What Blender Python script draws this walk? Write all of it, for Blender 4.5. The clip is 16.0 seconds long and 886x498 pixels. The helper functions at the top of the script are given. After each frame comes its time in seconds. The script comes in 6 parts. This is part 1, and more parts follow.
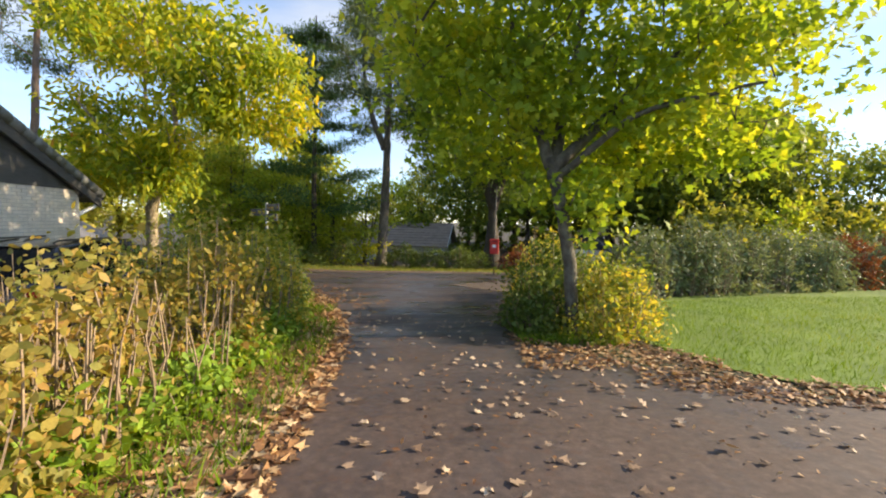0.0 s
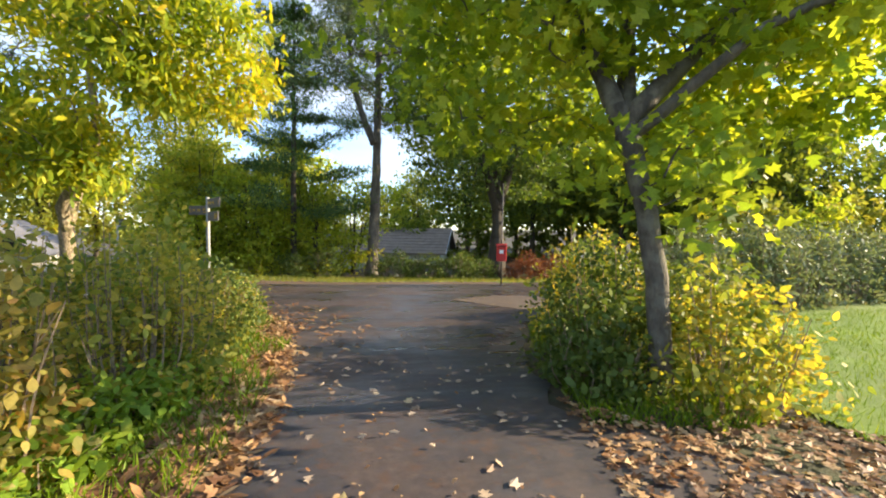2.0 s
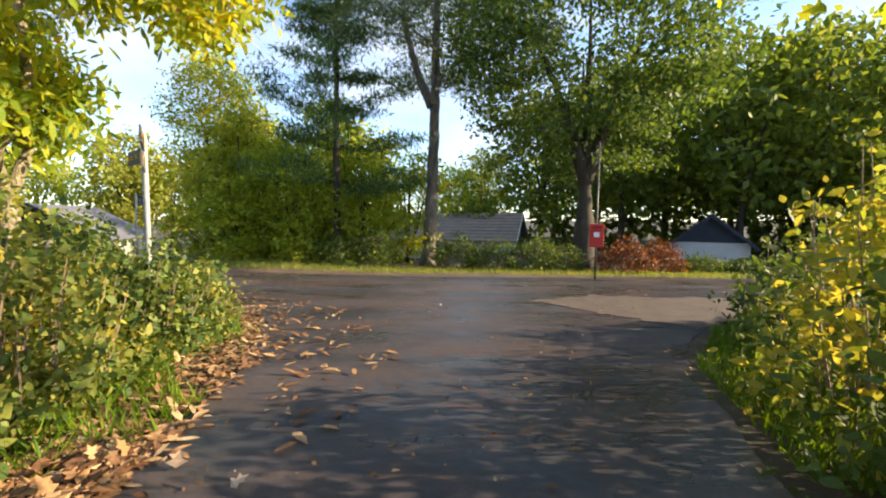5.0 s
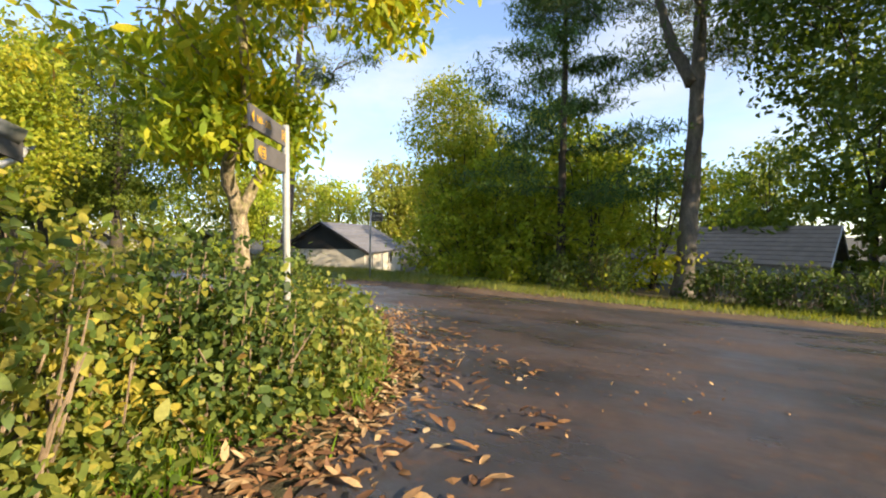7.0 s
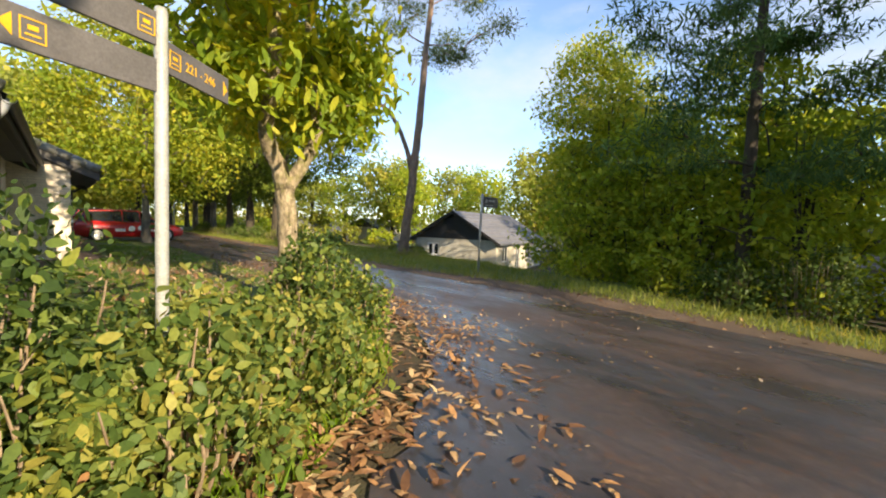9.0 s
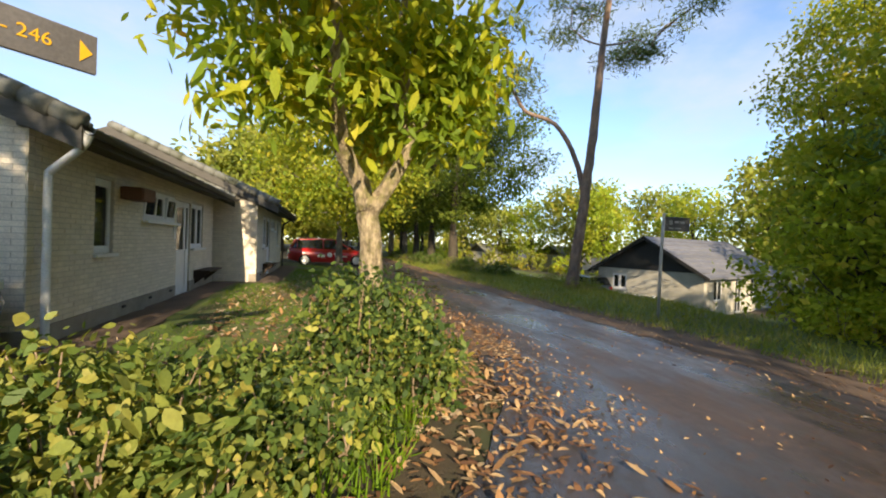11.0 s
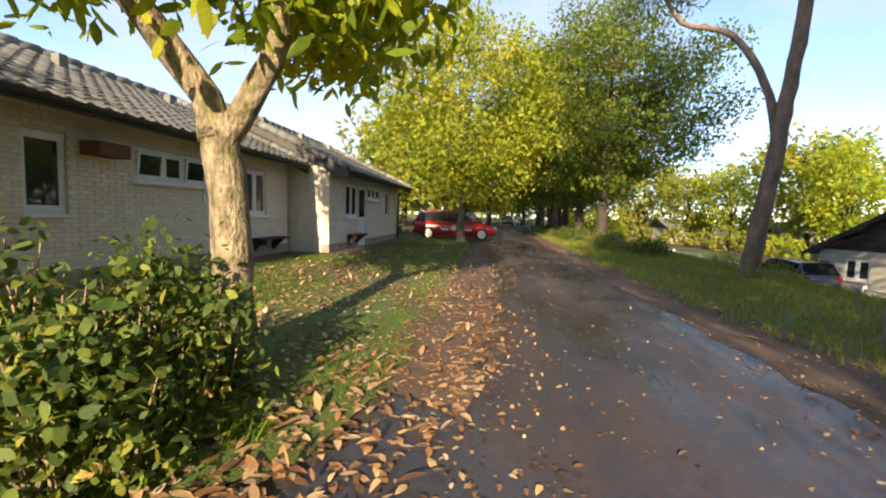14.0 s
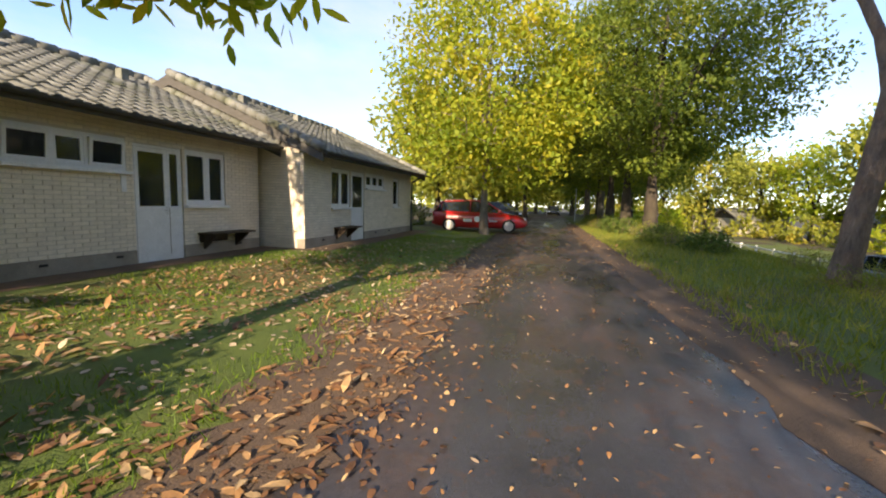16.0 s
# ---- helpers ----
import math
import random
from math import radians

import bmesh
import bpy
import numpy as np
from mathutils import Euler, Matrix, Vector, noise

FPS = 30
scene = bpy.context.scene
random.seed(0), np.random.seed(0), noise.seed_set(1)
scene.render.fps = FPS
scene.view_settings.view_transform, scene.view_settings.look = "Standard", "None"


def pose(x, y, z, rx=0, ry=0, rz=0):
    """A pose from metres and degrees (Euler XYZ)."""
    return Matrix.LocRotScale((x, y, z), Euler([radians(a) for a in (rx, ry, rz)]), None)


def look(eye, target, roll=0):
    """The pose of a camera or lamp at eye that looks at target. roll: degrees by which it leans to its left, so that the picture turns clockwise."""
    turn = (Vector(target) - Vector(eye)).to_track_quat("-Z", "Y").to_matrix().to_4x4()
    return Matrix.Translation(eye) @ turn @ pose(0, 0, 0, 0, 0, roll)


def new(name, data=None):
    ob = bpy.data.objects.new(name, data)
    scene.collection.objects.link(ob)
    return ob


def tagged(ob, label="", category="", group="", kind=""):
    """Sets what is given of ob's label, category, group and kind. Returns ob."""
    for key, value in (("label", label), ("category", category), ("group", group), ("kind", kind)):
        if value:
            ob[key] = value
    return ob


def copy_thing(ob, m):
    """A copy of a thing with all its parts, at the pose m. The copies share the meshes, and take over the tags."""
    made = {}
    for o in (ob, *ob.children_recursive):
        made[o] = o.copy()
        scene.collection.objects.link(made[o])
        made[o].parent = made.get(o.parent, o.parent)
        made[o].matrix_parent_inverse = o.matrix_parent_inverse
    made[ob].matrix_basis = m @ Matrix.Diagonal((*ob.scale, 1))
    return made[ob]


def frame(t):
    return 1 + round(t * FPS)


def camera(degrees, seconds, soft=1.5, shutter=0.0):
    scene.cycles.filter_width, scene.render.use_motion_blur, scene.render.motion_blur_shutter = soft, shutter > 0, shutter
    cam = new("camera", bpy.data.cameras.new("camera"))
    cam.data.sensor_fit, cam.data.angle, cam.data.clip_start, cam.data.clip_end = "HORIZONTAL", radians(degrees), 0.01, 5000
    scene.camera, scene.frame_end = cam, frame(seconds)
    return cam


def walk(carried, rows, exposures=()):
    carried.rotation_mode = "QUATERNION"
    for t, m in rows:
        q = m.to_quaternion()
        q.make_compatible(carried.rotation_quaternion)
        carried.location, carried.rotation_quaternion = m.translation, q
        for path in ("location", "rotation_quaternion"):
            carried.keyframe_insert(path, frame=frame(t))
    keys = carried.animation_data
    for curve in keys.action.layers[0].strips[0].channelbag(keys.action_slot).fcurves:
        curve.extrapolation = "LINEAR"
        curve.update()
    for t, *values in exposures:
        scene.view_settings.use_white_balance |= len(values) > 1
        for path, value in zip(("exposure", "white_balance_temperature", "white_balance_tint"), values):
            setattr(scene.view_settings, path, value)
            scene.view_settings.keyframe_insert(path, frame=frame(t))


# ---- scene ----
cam = camera(92.4, 16.0, 2.0)
PATH = [
    (0, (0.485, 0.857, 2.186), (0.428, 2.852, 2.056), 1.3),
    (0.5, (0.422, 1.726, 2.073), (0.386, 3.721, 1.941), 0.7),
    (1, (0.384, 2.416, 2.085), (0.347, 4.411, 1.946), 0.3),
    (1.5, (0.407, 3.016, 2.056), (0.372, 5.014, 1.968), 0.6),
    (2, (0.344, 3.689, 1.995), (0.299, 5.686, 1.899), 0.6),
    (2.5, (0.282, 4.366, 1.952), (0.209, 6.362, 1.849), 1.3),
    (3, (0.19, 5.043, 1.916), (0.108, 7.038, 1.802), 1.4),
    (3.2, (0.188, 5.322, 1.892), (0.101, 7.316, 1.768), 1.3),
    (5.3, (0.033, 7.894, 1.511), (-0.48, 9.822, 1.372), -0.3),
    (5.5, (-0.037, 8.153, 1.511), (-0.712, 10.032, 1.389), 0.2),
    (6, (-0.221, 8.738, 1.511), (-1.226, 10.466, 1.469), 0.3),
    (6.5, (-0.345, 9.354, 1.52), (-1.605, 10.907, 1.476), -0.3),
    (7, (-0.535, 10.007, 1.492), (-1.862, 11.502, 1.421), 0.3),
    (7.5, (-0.701, 10.671, 1.473), (-2.113, 12.085, 1.395), 0.7),
    (8, (-0.955, 11.353, 1.453), (-2.45, 12.678, 1.369), 0.3),
    (8.5, (-1.304, 12.027, 1.367), (-2.91, 13.214, 1.268), 2.2),
    (9, (-1.602, 12.476, 1.401), (-3.363, 13.417, 1.281), 2.0),
    (9.5, (-1.966, 13.01, 1.407), (-3.848, 13.684, 1.343), 2.9),
    (10, (-2.349, 13.45, 1.455), (-4.304, 13.866, 1.378), 2.2),
    (10.2, (-2.438, 13.606, 1.463), (-4.409, 13.936, 1.4), 2.3),
    (12.3, (-4.496, 15.307, 1.388), (-6.472, 15.008, 1.319), 0.5),
    (12.5, (-4.706, 15.508, 1.363), (-6.67, 15.138, 1.279), 0.9),
    (13, (-5.14, 15.84, 1.352), (-7.088, 15.405, 1.216), 4.6),
    (13.5, (-5.561, 16.154, 1.341), (-7.464, 15.558, 1.197), 2.6),
    (14, (-6.05, 16.416, 1.308), (-7.909, 15.695, 1.146), 1.9),
    (14.5, (-6.616, 16.573, 1.325), (-8.454, 15.808, 1.13), 1.2),
    (15, (-7.227, 16.723, 1.292), (-9.028, 15.877, 1.093), 1.9),
    (15.5, (-7.863, 16.795, 1.285), (-9.651, 15.924, 1.08), 1.4),
    (16, (-8.509, 16.896, 1.3), (-10.265, 15.962, 1.088), 1.5),
]
walk(cam, [(t, look(eye, target, roll)) for t, eye, target, roll in PATH], [(0, 1.5, 7400, 13), (1, 1.66, 7400, 13), (2, 1.95, 7350, 12), (3, 1.98, 7350, 12), (5.5, 1.8, 7350, 13), (6.5, 1.66, 7350, 13), (8, 1.62, 7350, 13), (9, 1.53, 7300, 11), (10, 1.33, 7250, 10), (12.5, 1.47, 7350, 14), (14.5, 1.56, 7550, 16), (16, 1.58, 7500, 16)])

# ---- light ----
SUN_TO = Vector((0.90, 0.185, 0.345)).normalized()
sun_elev = math.asin(SUN_TO.z)
sun_rot = math.atan2(SUN_TO.x, SUN_TO.y)
world = bpy.data.worlds.new("world")
scene.world = world
world.use_nodes = True
wn = world.node_tree.nodes
wl = world.node_tree.links
wn.clear()
w_out = wn.new("ShaderNodeOutputWorld")
w_bg = wn.new("ShaderNodeBackground")
w_sky = wn.new("ShaderNodeTexSky")
w_sky.sky_type = "NISHITA"
w_sky.sun_disc = False
w_sky.sun_elevation = sun_elev
w_sky.sun_rotation = sun_rot
w_sky.air_density = 0.85
w_sky.dust_density = 0.05
w_sky.ozone_density = 4.0
w_co = wn.new("ShaderNodeTexCoord")
w_map = wn.new("ShaderNodeMapping")
w_map.inputs["Scale"].default_value = (1.2, 2.2, 4.5)
w_noise = wn.new("ShaderNodeTexNoise")
w_noise.inputs["Scale"].default_value = 1.6
w_noise.inputs["Detail"].default_value = 7
w_noise.inputs["Roughness"].default_value = 0.58
w_ramp = wn.new("ShaderNodeValToRGB")
w_ramp.color_ramp.elements[0].position = 0.42
w_ramp.color_ramp.elements[1].position = 0.70
w_ramp.color_ramp.elements[0].color = (0.1, 0.1, 0.1, 1)
w_ramp.color_ramp.elements[1].color = (0.75, 0.75, 0.75, 1)
w_mix = wn.new("ShaderNodeMix")
w_mix.data_type = "RGBA"
w_mix.inputs["B"].default_value = (2.25, 2.55, 2.95, 1)
w_bg.inputs["Strength"].default_value = 0.135
wl.new(w_co.outputs["Generated"], w_map.inputs["Vector"])
wl.new(w_map.outputs["Vector"], w_noise.inputs["Vector"])
wl.new(w_noise.outputs["Fac"], w_ramp.inputs["Fac"])
wl.new(w_ramp.outputs["Color"], w_mix.inputs["Factor"])
wl.new(w_sky.outputs["Color"], w_mix.inputs["A"])
wl.new(w_mix.outputs["Result"], w_bg.inputs["Color"])
wl.new(w_bg.outputs["Background"], w_out.inputs["Surface"])
sun_data = bpy.data.lights.new("sun", "SUN")
sun_data.energy = 3.9
sun_data.angle = radians(0.6)
sun_data.color = (1.0, 0.86, 0.64)
sun = new("sun", sun_data)
sun.matrix_world = look(SUN_TO * 60, (0, 0, 0))

# ---- mesh tools ----
rng = np.random.default_rng(7)


class Mesh:
    """Gathers vertices and faces for one mesh part."""

    def __init__(self):
        self.v, self.f, self.n = [], [], 0

    def add(self, v, f):
        v = np.asarray(v, float).reshape(-1, 3)
        self.v.append(v)
        self.f.extend([[i + self.n for i in face] for face in f])
        self.n += len(v)
        return self

    def box(self, x0, y0, z0, x1, y1, z1, m=None):
        v = np.array([(x, y, z) for z in (z0, z1) for y in (y0, y1) for x in (x0, x1)], float)
        if m is not None:
            v = v @ np.array(m.to_3x3()).T + np.array(m.translation)
        return self.add(v, [(0, 2, 3, 1), (4, 5, 7, 6), (0, 1, 5, 4), (2, 6, 7, 3), (0, 4, 6, 2), (1, 3, 7, 5)])

    def bevel_box(self, x0, y0, z0, x1, y1, z1, b=0.01):
        bm = bmesh.new()
        bmesh.ops.create_cube(bm, size=1.0)
        for p in bm.verts:
            p.co = Vector(((x0 + x1) / 2 + p.co.x * (x1 - x0), (y0 + y1) / 2 + p.co.y * (y1 - y0), (z0 + z1) / 2 + p.co.z * (z1 - z0)))
        bmesh.ops.bevel(bm, geom=bm.edges[:], offset=b, segments=2, affect="EDGES", profile=0.6)
        bm.verts.index_update()
        self.add([p.co[:] for p in bm.verts], [[p.index for p in fc.verts] for fc in bm.faces])
        bm.free()
        return self

    def tube(self, pts, radii, seg=8, cap=True, rough=0.0):
        pts = np.asarray(pts, float)
        radii = np.broadcast_to(np.asarray(radii, float), (len(pts),))
        tang = np.gradient(pts, axis=0)
        tang /= np.linalg.norm(tang, axis=1)[:, None] + 1e-9
        ref = np.array([1.0, 0, 0]) if abs(tang[0][0]) < 0.8 else np.array([0, 1.0, 0])
        ang = np.linspace(0, 2 * np.pi, seg, endpoint=False)
        rows = []
        for p, t, r in zip(pts, tang, radii):
            a = np.cross(t, ref)
            a /= np.linalg.norm(a) + 1e-9
            b = np.cross(t, a)
            rr = r * (1 + rough * rng.uniform(-1, 1, seg))
            rows.append(p + np.cos(ang)[:, None] * a * rr[:, None] + np.sin(ang)[:, None] * b * rr[:, None])
        f = [(i * seg + j, i * seg + (j + 1) % seg, (i + 1) * seg + (j + 1) % seg, (i + 1) * seg + j) for i in range(len(pts) - 1) for j in range(seg)]
        if cap:
            f += [tuple(range(seg - 1, -1, -1)), tuple(range((len(pts) - 1) * seg, len(pts) * seg))]
        return self.add(np.concatenate(rows), f)

    def data(self, name, mats, smooth=False):
        me = bpy.data.meshes.new(name)
        me.from_pydata(np.concatenate(self.v).tolist(), [], self.f)
        for m in mats if isinstance(mats, (list, tuple)) else [mats]:
            me.materials.append(m)
        if smooth:
            me.polygons.foreach_set("use_smooth", np.ones(len(me.polygons), bool))
        me.update()
        return me


def part(name, mesh, material, parent=None, label="", smooth=False, kind=""):
    """Links one mesh object, under a thing or a part if one is given."""
    data = mesh if isinstance(mesh, bpy.types.Mesh) else mesh.data(name, material, smooth)
    ob = new(name, data)
    if parent is not None:
        ob.parent = parent
    return tagged(ob, label=label, kind=kind)


def thing(name, m, label, category, group="", kind=""):
    ob = new(name)
    ob.empty_display_size = 0.2
    ob.matrix_world = m
    return tagged(ob, label=label, category=category, group=group, kind=kind)


def welded(me):
    """Joins the touching blocks of a wall into one shell."""
    bm = bmesh.new()
    bm.from_mesh(me)
    bmesh.ops.remove_doubles(bm, verts=bm.verts[:], dist=0.0005)
    bm.to_mesh(me)
    bm.free()
    return me


def smooth01(a, b, v):
    k = np.clip((np.asarray(v, float) - a) / (b - a), 0, 1)
    return k * k * (3 - 2 * k)


def spline(pts, n):
    """Points of a smooth curve through pts."""
    p = np.asarray(pts, float)
    p = np.vstack([2 * p[0] - p[1], p, 2 * p[-1] - p[-2]])
    out = []
    for t in np.linspace(0, len(p) - 3 - 1e-6, n):
        i = int(t)
        k = t - i
        a, b, c, d = p[i : i + 4]
        out.append(0.5 * (2 * b + (c - a) * k + (2 * a - 5 * b + 4 * c - d) * k * k + (3 * b - a - 3 * c + d) * k**3))
    return np.array(out)


# ---- the lie of the land ----
ROW_O = np.array([-9.15, 9.585])
ROW_A = radians(193.7)
ROW_U = np.array([math.cos(ROW_A), math.sin(ROW_A)])
ROW_V = np.array([-math.sin(ROW_A), math.cos(ROW_A)])
ROW = pose(ROW_O[0], ROW_O[1], 0, 0, 0, 193.7)


def row_xy(s, q):
    """A place from the run along the house front and the distance before it."""
    p = ROW_O + s * ROW_U - q * ROW_V
    return float(p[0]), float(p[1])


def gz(x, y):
    """Height of the ground."""
    x, y = np.asarray(x, float), np.asarray(y, float)
    q = -((x - ROW_O[0]) * ROW_V[0] + (y - ROW_O[1]) * ROW_V[1])
    lane = 0.066 * (12.6 - np.clip(y, -8, 12.6)) - 0.035 * (np.clip(y, 12.6, 28) - 12.6)
    row = -0.08 + 0.18 * (1 - smooth01(1.0, 5.2, q)) - 1.85 * smooth01(12.5, 21, q)
    w = smooth01(-10.5, -3.5, x)
    far = 0.03 * np.sin(x * 0.9 + 1.3) * np.sin(y * 0.7) * smooth01(6, 12, np.hypot(x + 3, y - 14) * 0.5)
    return row * (1 - w) + lane * w + far


def ground_z(x, y):
    return float(gz(x, y))


def draped(name, outline, material, lift, step=0.35, jitter=0.04, smooth_edge=True):
    """A sheet laid on the ground inside an outline."""
    from mathutils import geometry

    loop = np.array(outline, float)
    dense = []
    for a, b in zip(loop, np.roll(loop, -1, axis=0)):
        n = max(1, int(np.linalg.norm(b - a) / step))
        dense += [a + (b - a) * i / n for i in range(n)]
    dense = np.array(dense) + rng.normal(0, jitter, (len(dense), 2))
    lo, hi = dense.min(0), dense.max(0)
    gx, gy = np.meshgrid(np.arange(lo[0], hi[0], step * 1.4), np.arange(lo[1], hi[1], step * 1.4))
    inner = np.stack([gx.ravel(), gy.ravel()], 1)
    inner = inner[inside(inner, dense)]
    allp = np.vstack([dense, inner])
    r = geometry.delaunay_2d_cdt([Vector(p) for p in allp], [], [list(range(len(dense)))], 1, 1e-5)
    xy = np.array([p[:] for p in r[0]])
    m = Mesh().add(np.column_stack([xy, gz(xy[:, 0], xy[:, 1]) + lift]), [list(f) for f in r[2]])
    return part(name, m, material, smooth=True)


def inside(p, loop):
    x, y = p[:, 0], p[:, 1]
    hit = np.zeros(len(p), bool)
    for (x0, y0), (x1, y1) in zip(loop, np.roll(loop, -1, axis=0)):
        cross = ((y0 > y) != (y1 > y)) & (x < (x1 - x0) * (y - y0) / (y1 - y0 + 1e-12) + x0)
        hit ^= cross
    return hit


def unit(v):
    return v / (np.linalg.norm(v, axis=-1, keepdims=True) + 1e-9)


LEAF = {
    "oval": [(0, 0), (0.14, 0.17), (0.38, 0.28), (0.7, 0.19), (1, 0), (0.7, -0.19), (0.38, -0.28), (0.14, -0.17)],
    "long": [(0, 0), (0.3, 0.16), (0.68, 0.15), (1, 0), (0.68, -0.15), (0.3, -0.16)],
    "maple": [(0, 0), (0.22, 0.5), (0.42, 0.2), (0.68, 0.42), (0.72, 0.14), (1, 0), (0.72, -0.14), (0.68, -0.42), (0.42, -0.2), (0.22, -0.5)],
    "oak": [(0, 0), (0.4, 0.28), (1, 0), (0.4, -0.28)],
    "needle": [(0, 0), (0.5, 0.09), (1, 0), (0.5, -0.09)],
    "blade": [(0, 0.05), (1, 0), (0, -0.05)],
}


def leaves(m, c, size, shape="oval", up=0.6, droop=0.2, spread=0.35, ways=None, bend=(-0.1, 0.28)):
    """Adds one leaf at each place of c to a mesh."""
    n = len(c)
    out = np.array(LEAF[shape], float)
    a = unit(rng.normal(0, 1, (n, 3)) if ways is None else ways + rng.normal(0, 0.35, (n, 3)))
    a[:, 2] -= droop
    a = unit(a)
    nor = unit(rng.normal(0, 1, (n, 3)) * (1 - up) + np.array([0, 0, up]))
    b = unit(np.cross(nor, a))
    nor = np.cross(a, b)
    s = size * (1 + spread * rng.uniform(-1, 1, n))
    k = len(out)
    curl = rng.uniform(*bend, n)
    pts = c[:, None, :] + s[:, None, None] * (out[None, :, 0, None] * a[:, None] + out[None, :, 1, None] * b[:, None] + (np.abs(out[None, :, 1, None]) * 0.5 - out[None, :, 0, None] ** 2 * 0.35) * (curl[:, None, None] * nor[:, None]) * 1.6)
    idx = np.arange(n * k).reshape(n, k)
    return m.add(pts.reshape(-1, 3), idx.tolist())


def blobs(n, centre, radii, shell=0.55):
    """Places of leaf clusters in a crown, more of them near its outside."""
    d = unit(rng.normal(0, 1, (n, 3)))
    r = shell + (1 - shell) * rng.uniform(0, 1, n) ** 0.6
    return np.asarray(centre) + d * r[:, None] * np.asarray(radii)


def branches(m, stems, clusters, r_end=0.008, seg=5, thick=0.011, sag=0.0):
    """Tapered limbs that run from the stems to each cluster."""
    nodes = [np.array(p) for pts in stems for p in pts]
    rank = np.argsort([min(np.linalg.norm(c - p) for p in nodes) for c in clusters])
    tree = np.array(nodes)
    for i in rank:
        c = clusters[i]
        dd = np.linalg.norm(tree - c, axis=1) + 0.9 * np.maximum(0, tree[:, 2] - c[2] + 0.2)
        p = tree[np.argmin(dd)]
        length = np.linalg.norm(c - p)
        mid1 = p + (c - p) * 0.35 + rng.normal(0, 0.07, 3) * length + np.array([0, 0, 0.10 * length])
        mid2 = p + (c - p) * 0.7 + rng.normal(0, 0.06, 3) * length + np.array([0, 0, 0.07 * length - sag * length])
        line = spline([p, mid1, mid2, c], 7)
        r0 = max(r_end * 1.4, thick * length + 0.006)
        m.tube(line, np.linspace(r0, r_end, 7), seg, cap=False)
        tree = np.vstack([tree, line[2:]])


def tree(name, label, stems, clusters, leaf, bark, per=60, size=0.12, spread=0.5, shape="oval", up=0.5, droop=0.25, thick=0.011, seg=12, rough=0.05, category="tree", group="", flat=0.75):
    """A tree: stems are (points, first radius, last radius); leaves gather round the clusters."""
    base = stems[0][0][0]
    ob = thing(name, pose(*base), label, category, group)
    o = np.array(base)
    m = Mesh()
    lines = []
    for pts, r0, r1 in stems:
        n = max(10, int(3 * np.linalg.norm(np.array(pts[-1]) - pts[0])))
        line = spline(pts, n)
        line[1:-1] += rng.normal(0, 0.012, (n - 2, 3))
        rad = np.linspace(r0, r1, n)
        if pts is stems[0][0]:
            rad = rad * (1 + 0.35 * np.exp(-np.linspace(0, 1, n) * np.linalg.norm(np.array(pts[-1]) - pts[0]) / 0.35))
        m.tube(line - o, rad, seg, rough=rough)
        lines.append(line[n // 3 :] if pts is stems[0][0] else line)
    part("trunk", m, bark, ob, smooth=True)
    if len(clusters):
        m = Mesh()
        branches(m, [l - o for l in lines], clusters - o, thick=thick)
        part("branch", m, bark, ob, smooth=True, kind="stuff")
        k = rng.integers(int(per * 0.6), int(per * 1.4) + 1, len(clusters))
        cc = np.repeat(clusters - o, k, axis=0)
        off = rng.normal(0, spread, (len(cc), 3)).clip(-1.9 * spread, 1.9 * spread) * np.array([1, 1, flat])
        m = leaves(Mesh(), cc + off, size, shape, up, droop)
        part("crown", m, leaf, ob)
    return ob

# ---- materials ----
def nodes_of(name):
    mat = bpy.data.materials.new(name)
    mat.use_nodes = True
    nt = mat.node_tree
    return mat, nt, nt.nodes["Principled BSDF"]


def ramp_of(nt, fac, stops):
    r = nt.nodes.new("ShaderNodeValToRGB")
    e = r.color_ramp.elements
    while len(e) < len(stops):
        e.new(0.5)
    for el, (p, c) in zip(e, stops):
        el.position = p
        el.color = (*c, 1)
    nt.links.new(fac, r.inputs["Fac"])
    return r.outputs["Color"]


def noise_of(nt, scale, detail=5, rough=0.6, stretch=None, vec=None):
    t = nt.nodes.new("ShaderNodeTexNoise")
    t.inputs["Scale"].default_value = scale
    t.inputs["Detail"].default_value = detail
    t.inputs["Roughness"].default_value = rough
    if vec is None:
        vec = nt.nodes.new("ShaderNodeTexCoord").outputs["Object"]
    if stretch:
        mp = nt.nodes.new("ShaderNodeMapping")
        mp.inputs["Scale"].default_value = stretch
        nt.links.new(vec, mp.inputs["Vector"])
        vec = mp.outputs["Vector"]
    nt.links.new(vec, t.inputs["Vector"])
    return t.outputs["Fac"]


def mixed(nt, fac, a, b, mode="MIX"):
    m = nt.nodes.new("ShaderNodeMix")
    m.data_type = "RGBA"
    m.blend_type = mode
    for key, val in (("Factor", fac), ("A", a), ("B", b)):
        if isinstance(val, (int, float)):
            m.inputs[key].default_value = val
        elif isinstance(val, tuple):
            m.inputs[key].default_value = (*val, 1)
        else:
            nt.links.new(val, m.inputs[key])
    return m.outputs["Result"]


def bump_of(nt, bsdf, height, strength=0.3, dist=0.02):
    b = nt.nodes.new("ShaderNodeBump")
    b.inputs["Strength"].default_value = strength
    b.inputs["Distance"].default_value = dist
    nt.links.new(height, b.inputs["Height"])
    nt.links.new(b.outputs["Normal"], bsdf.inputs["Normal"])


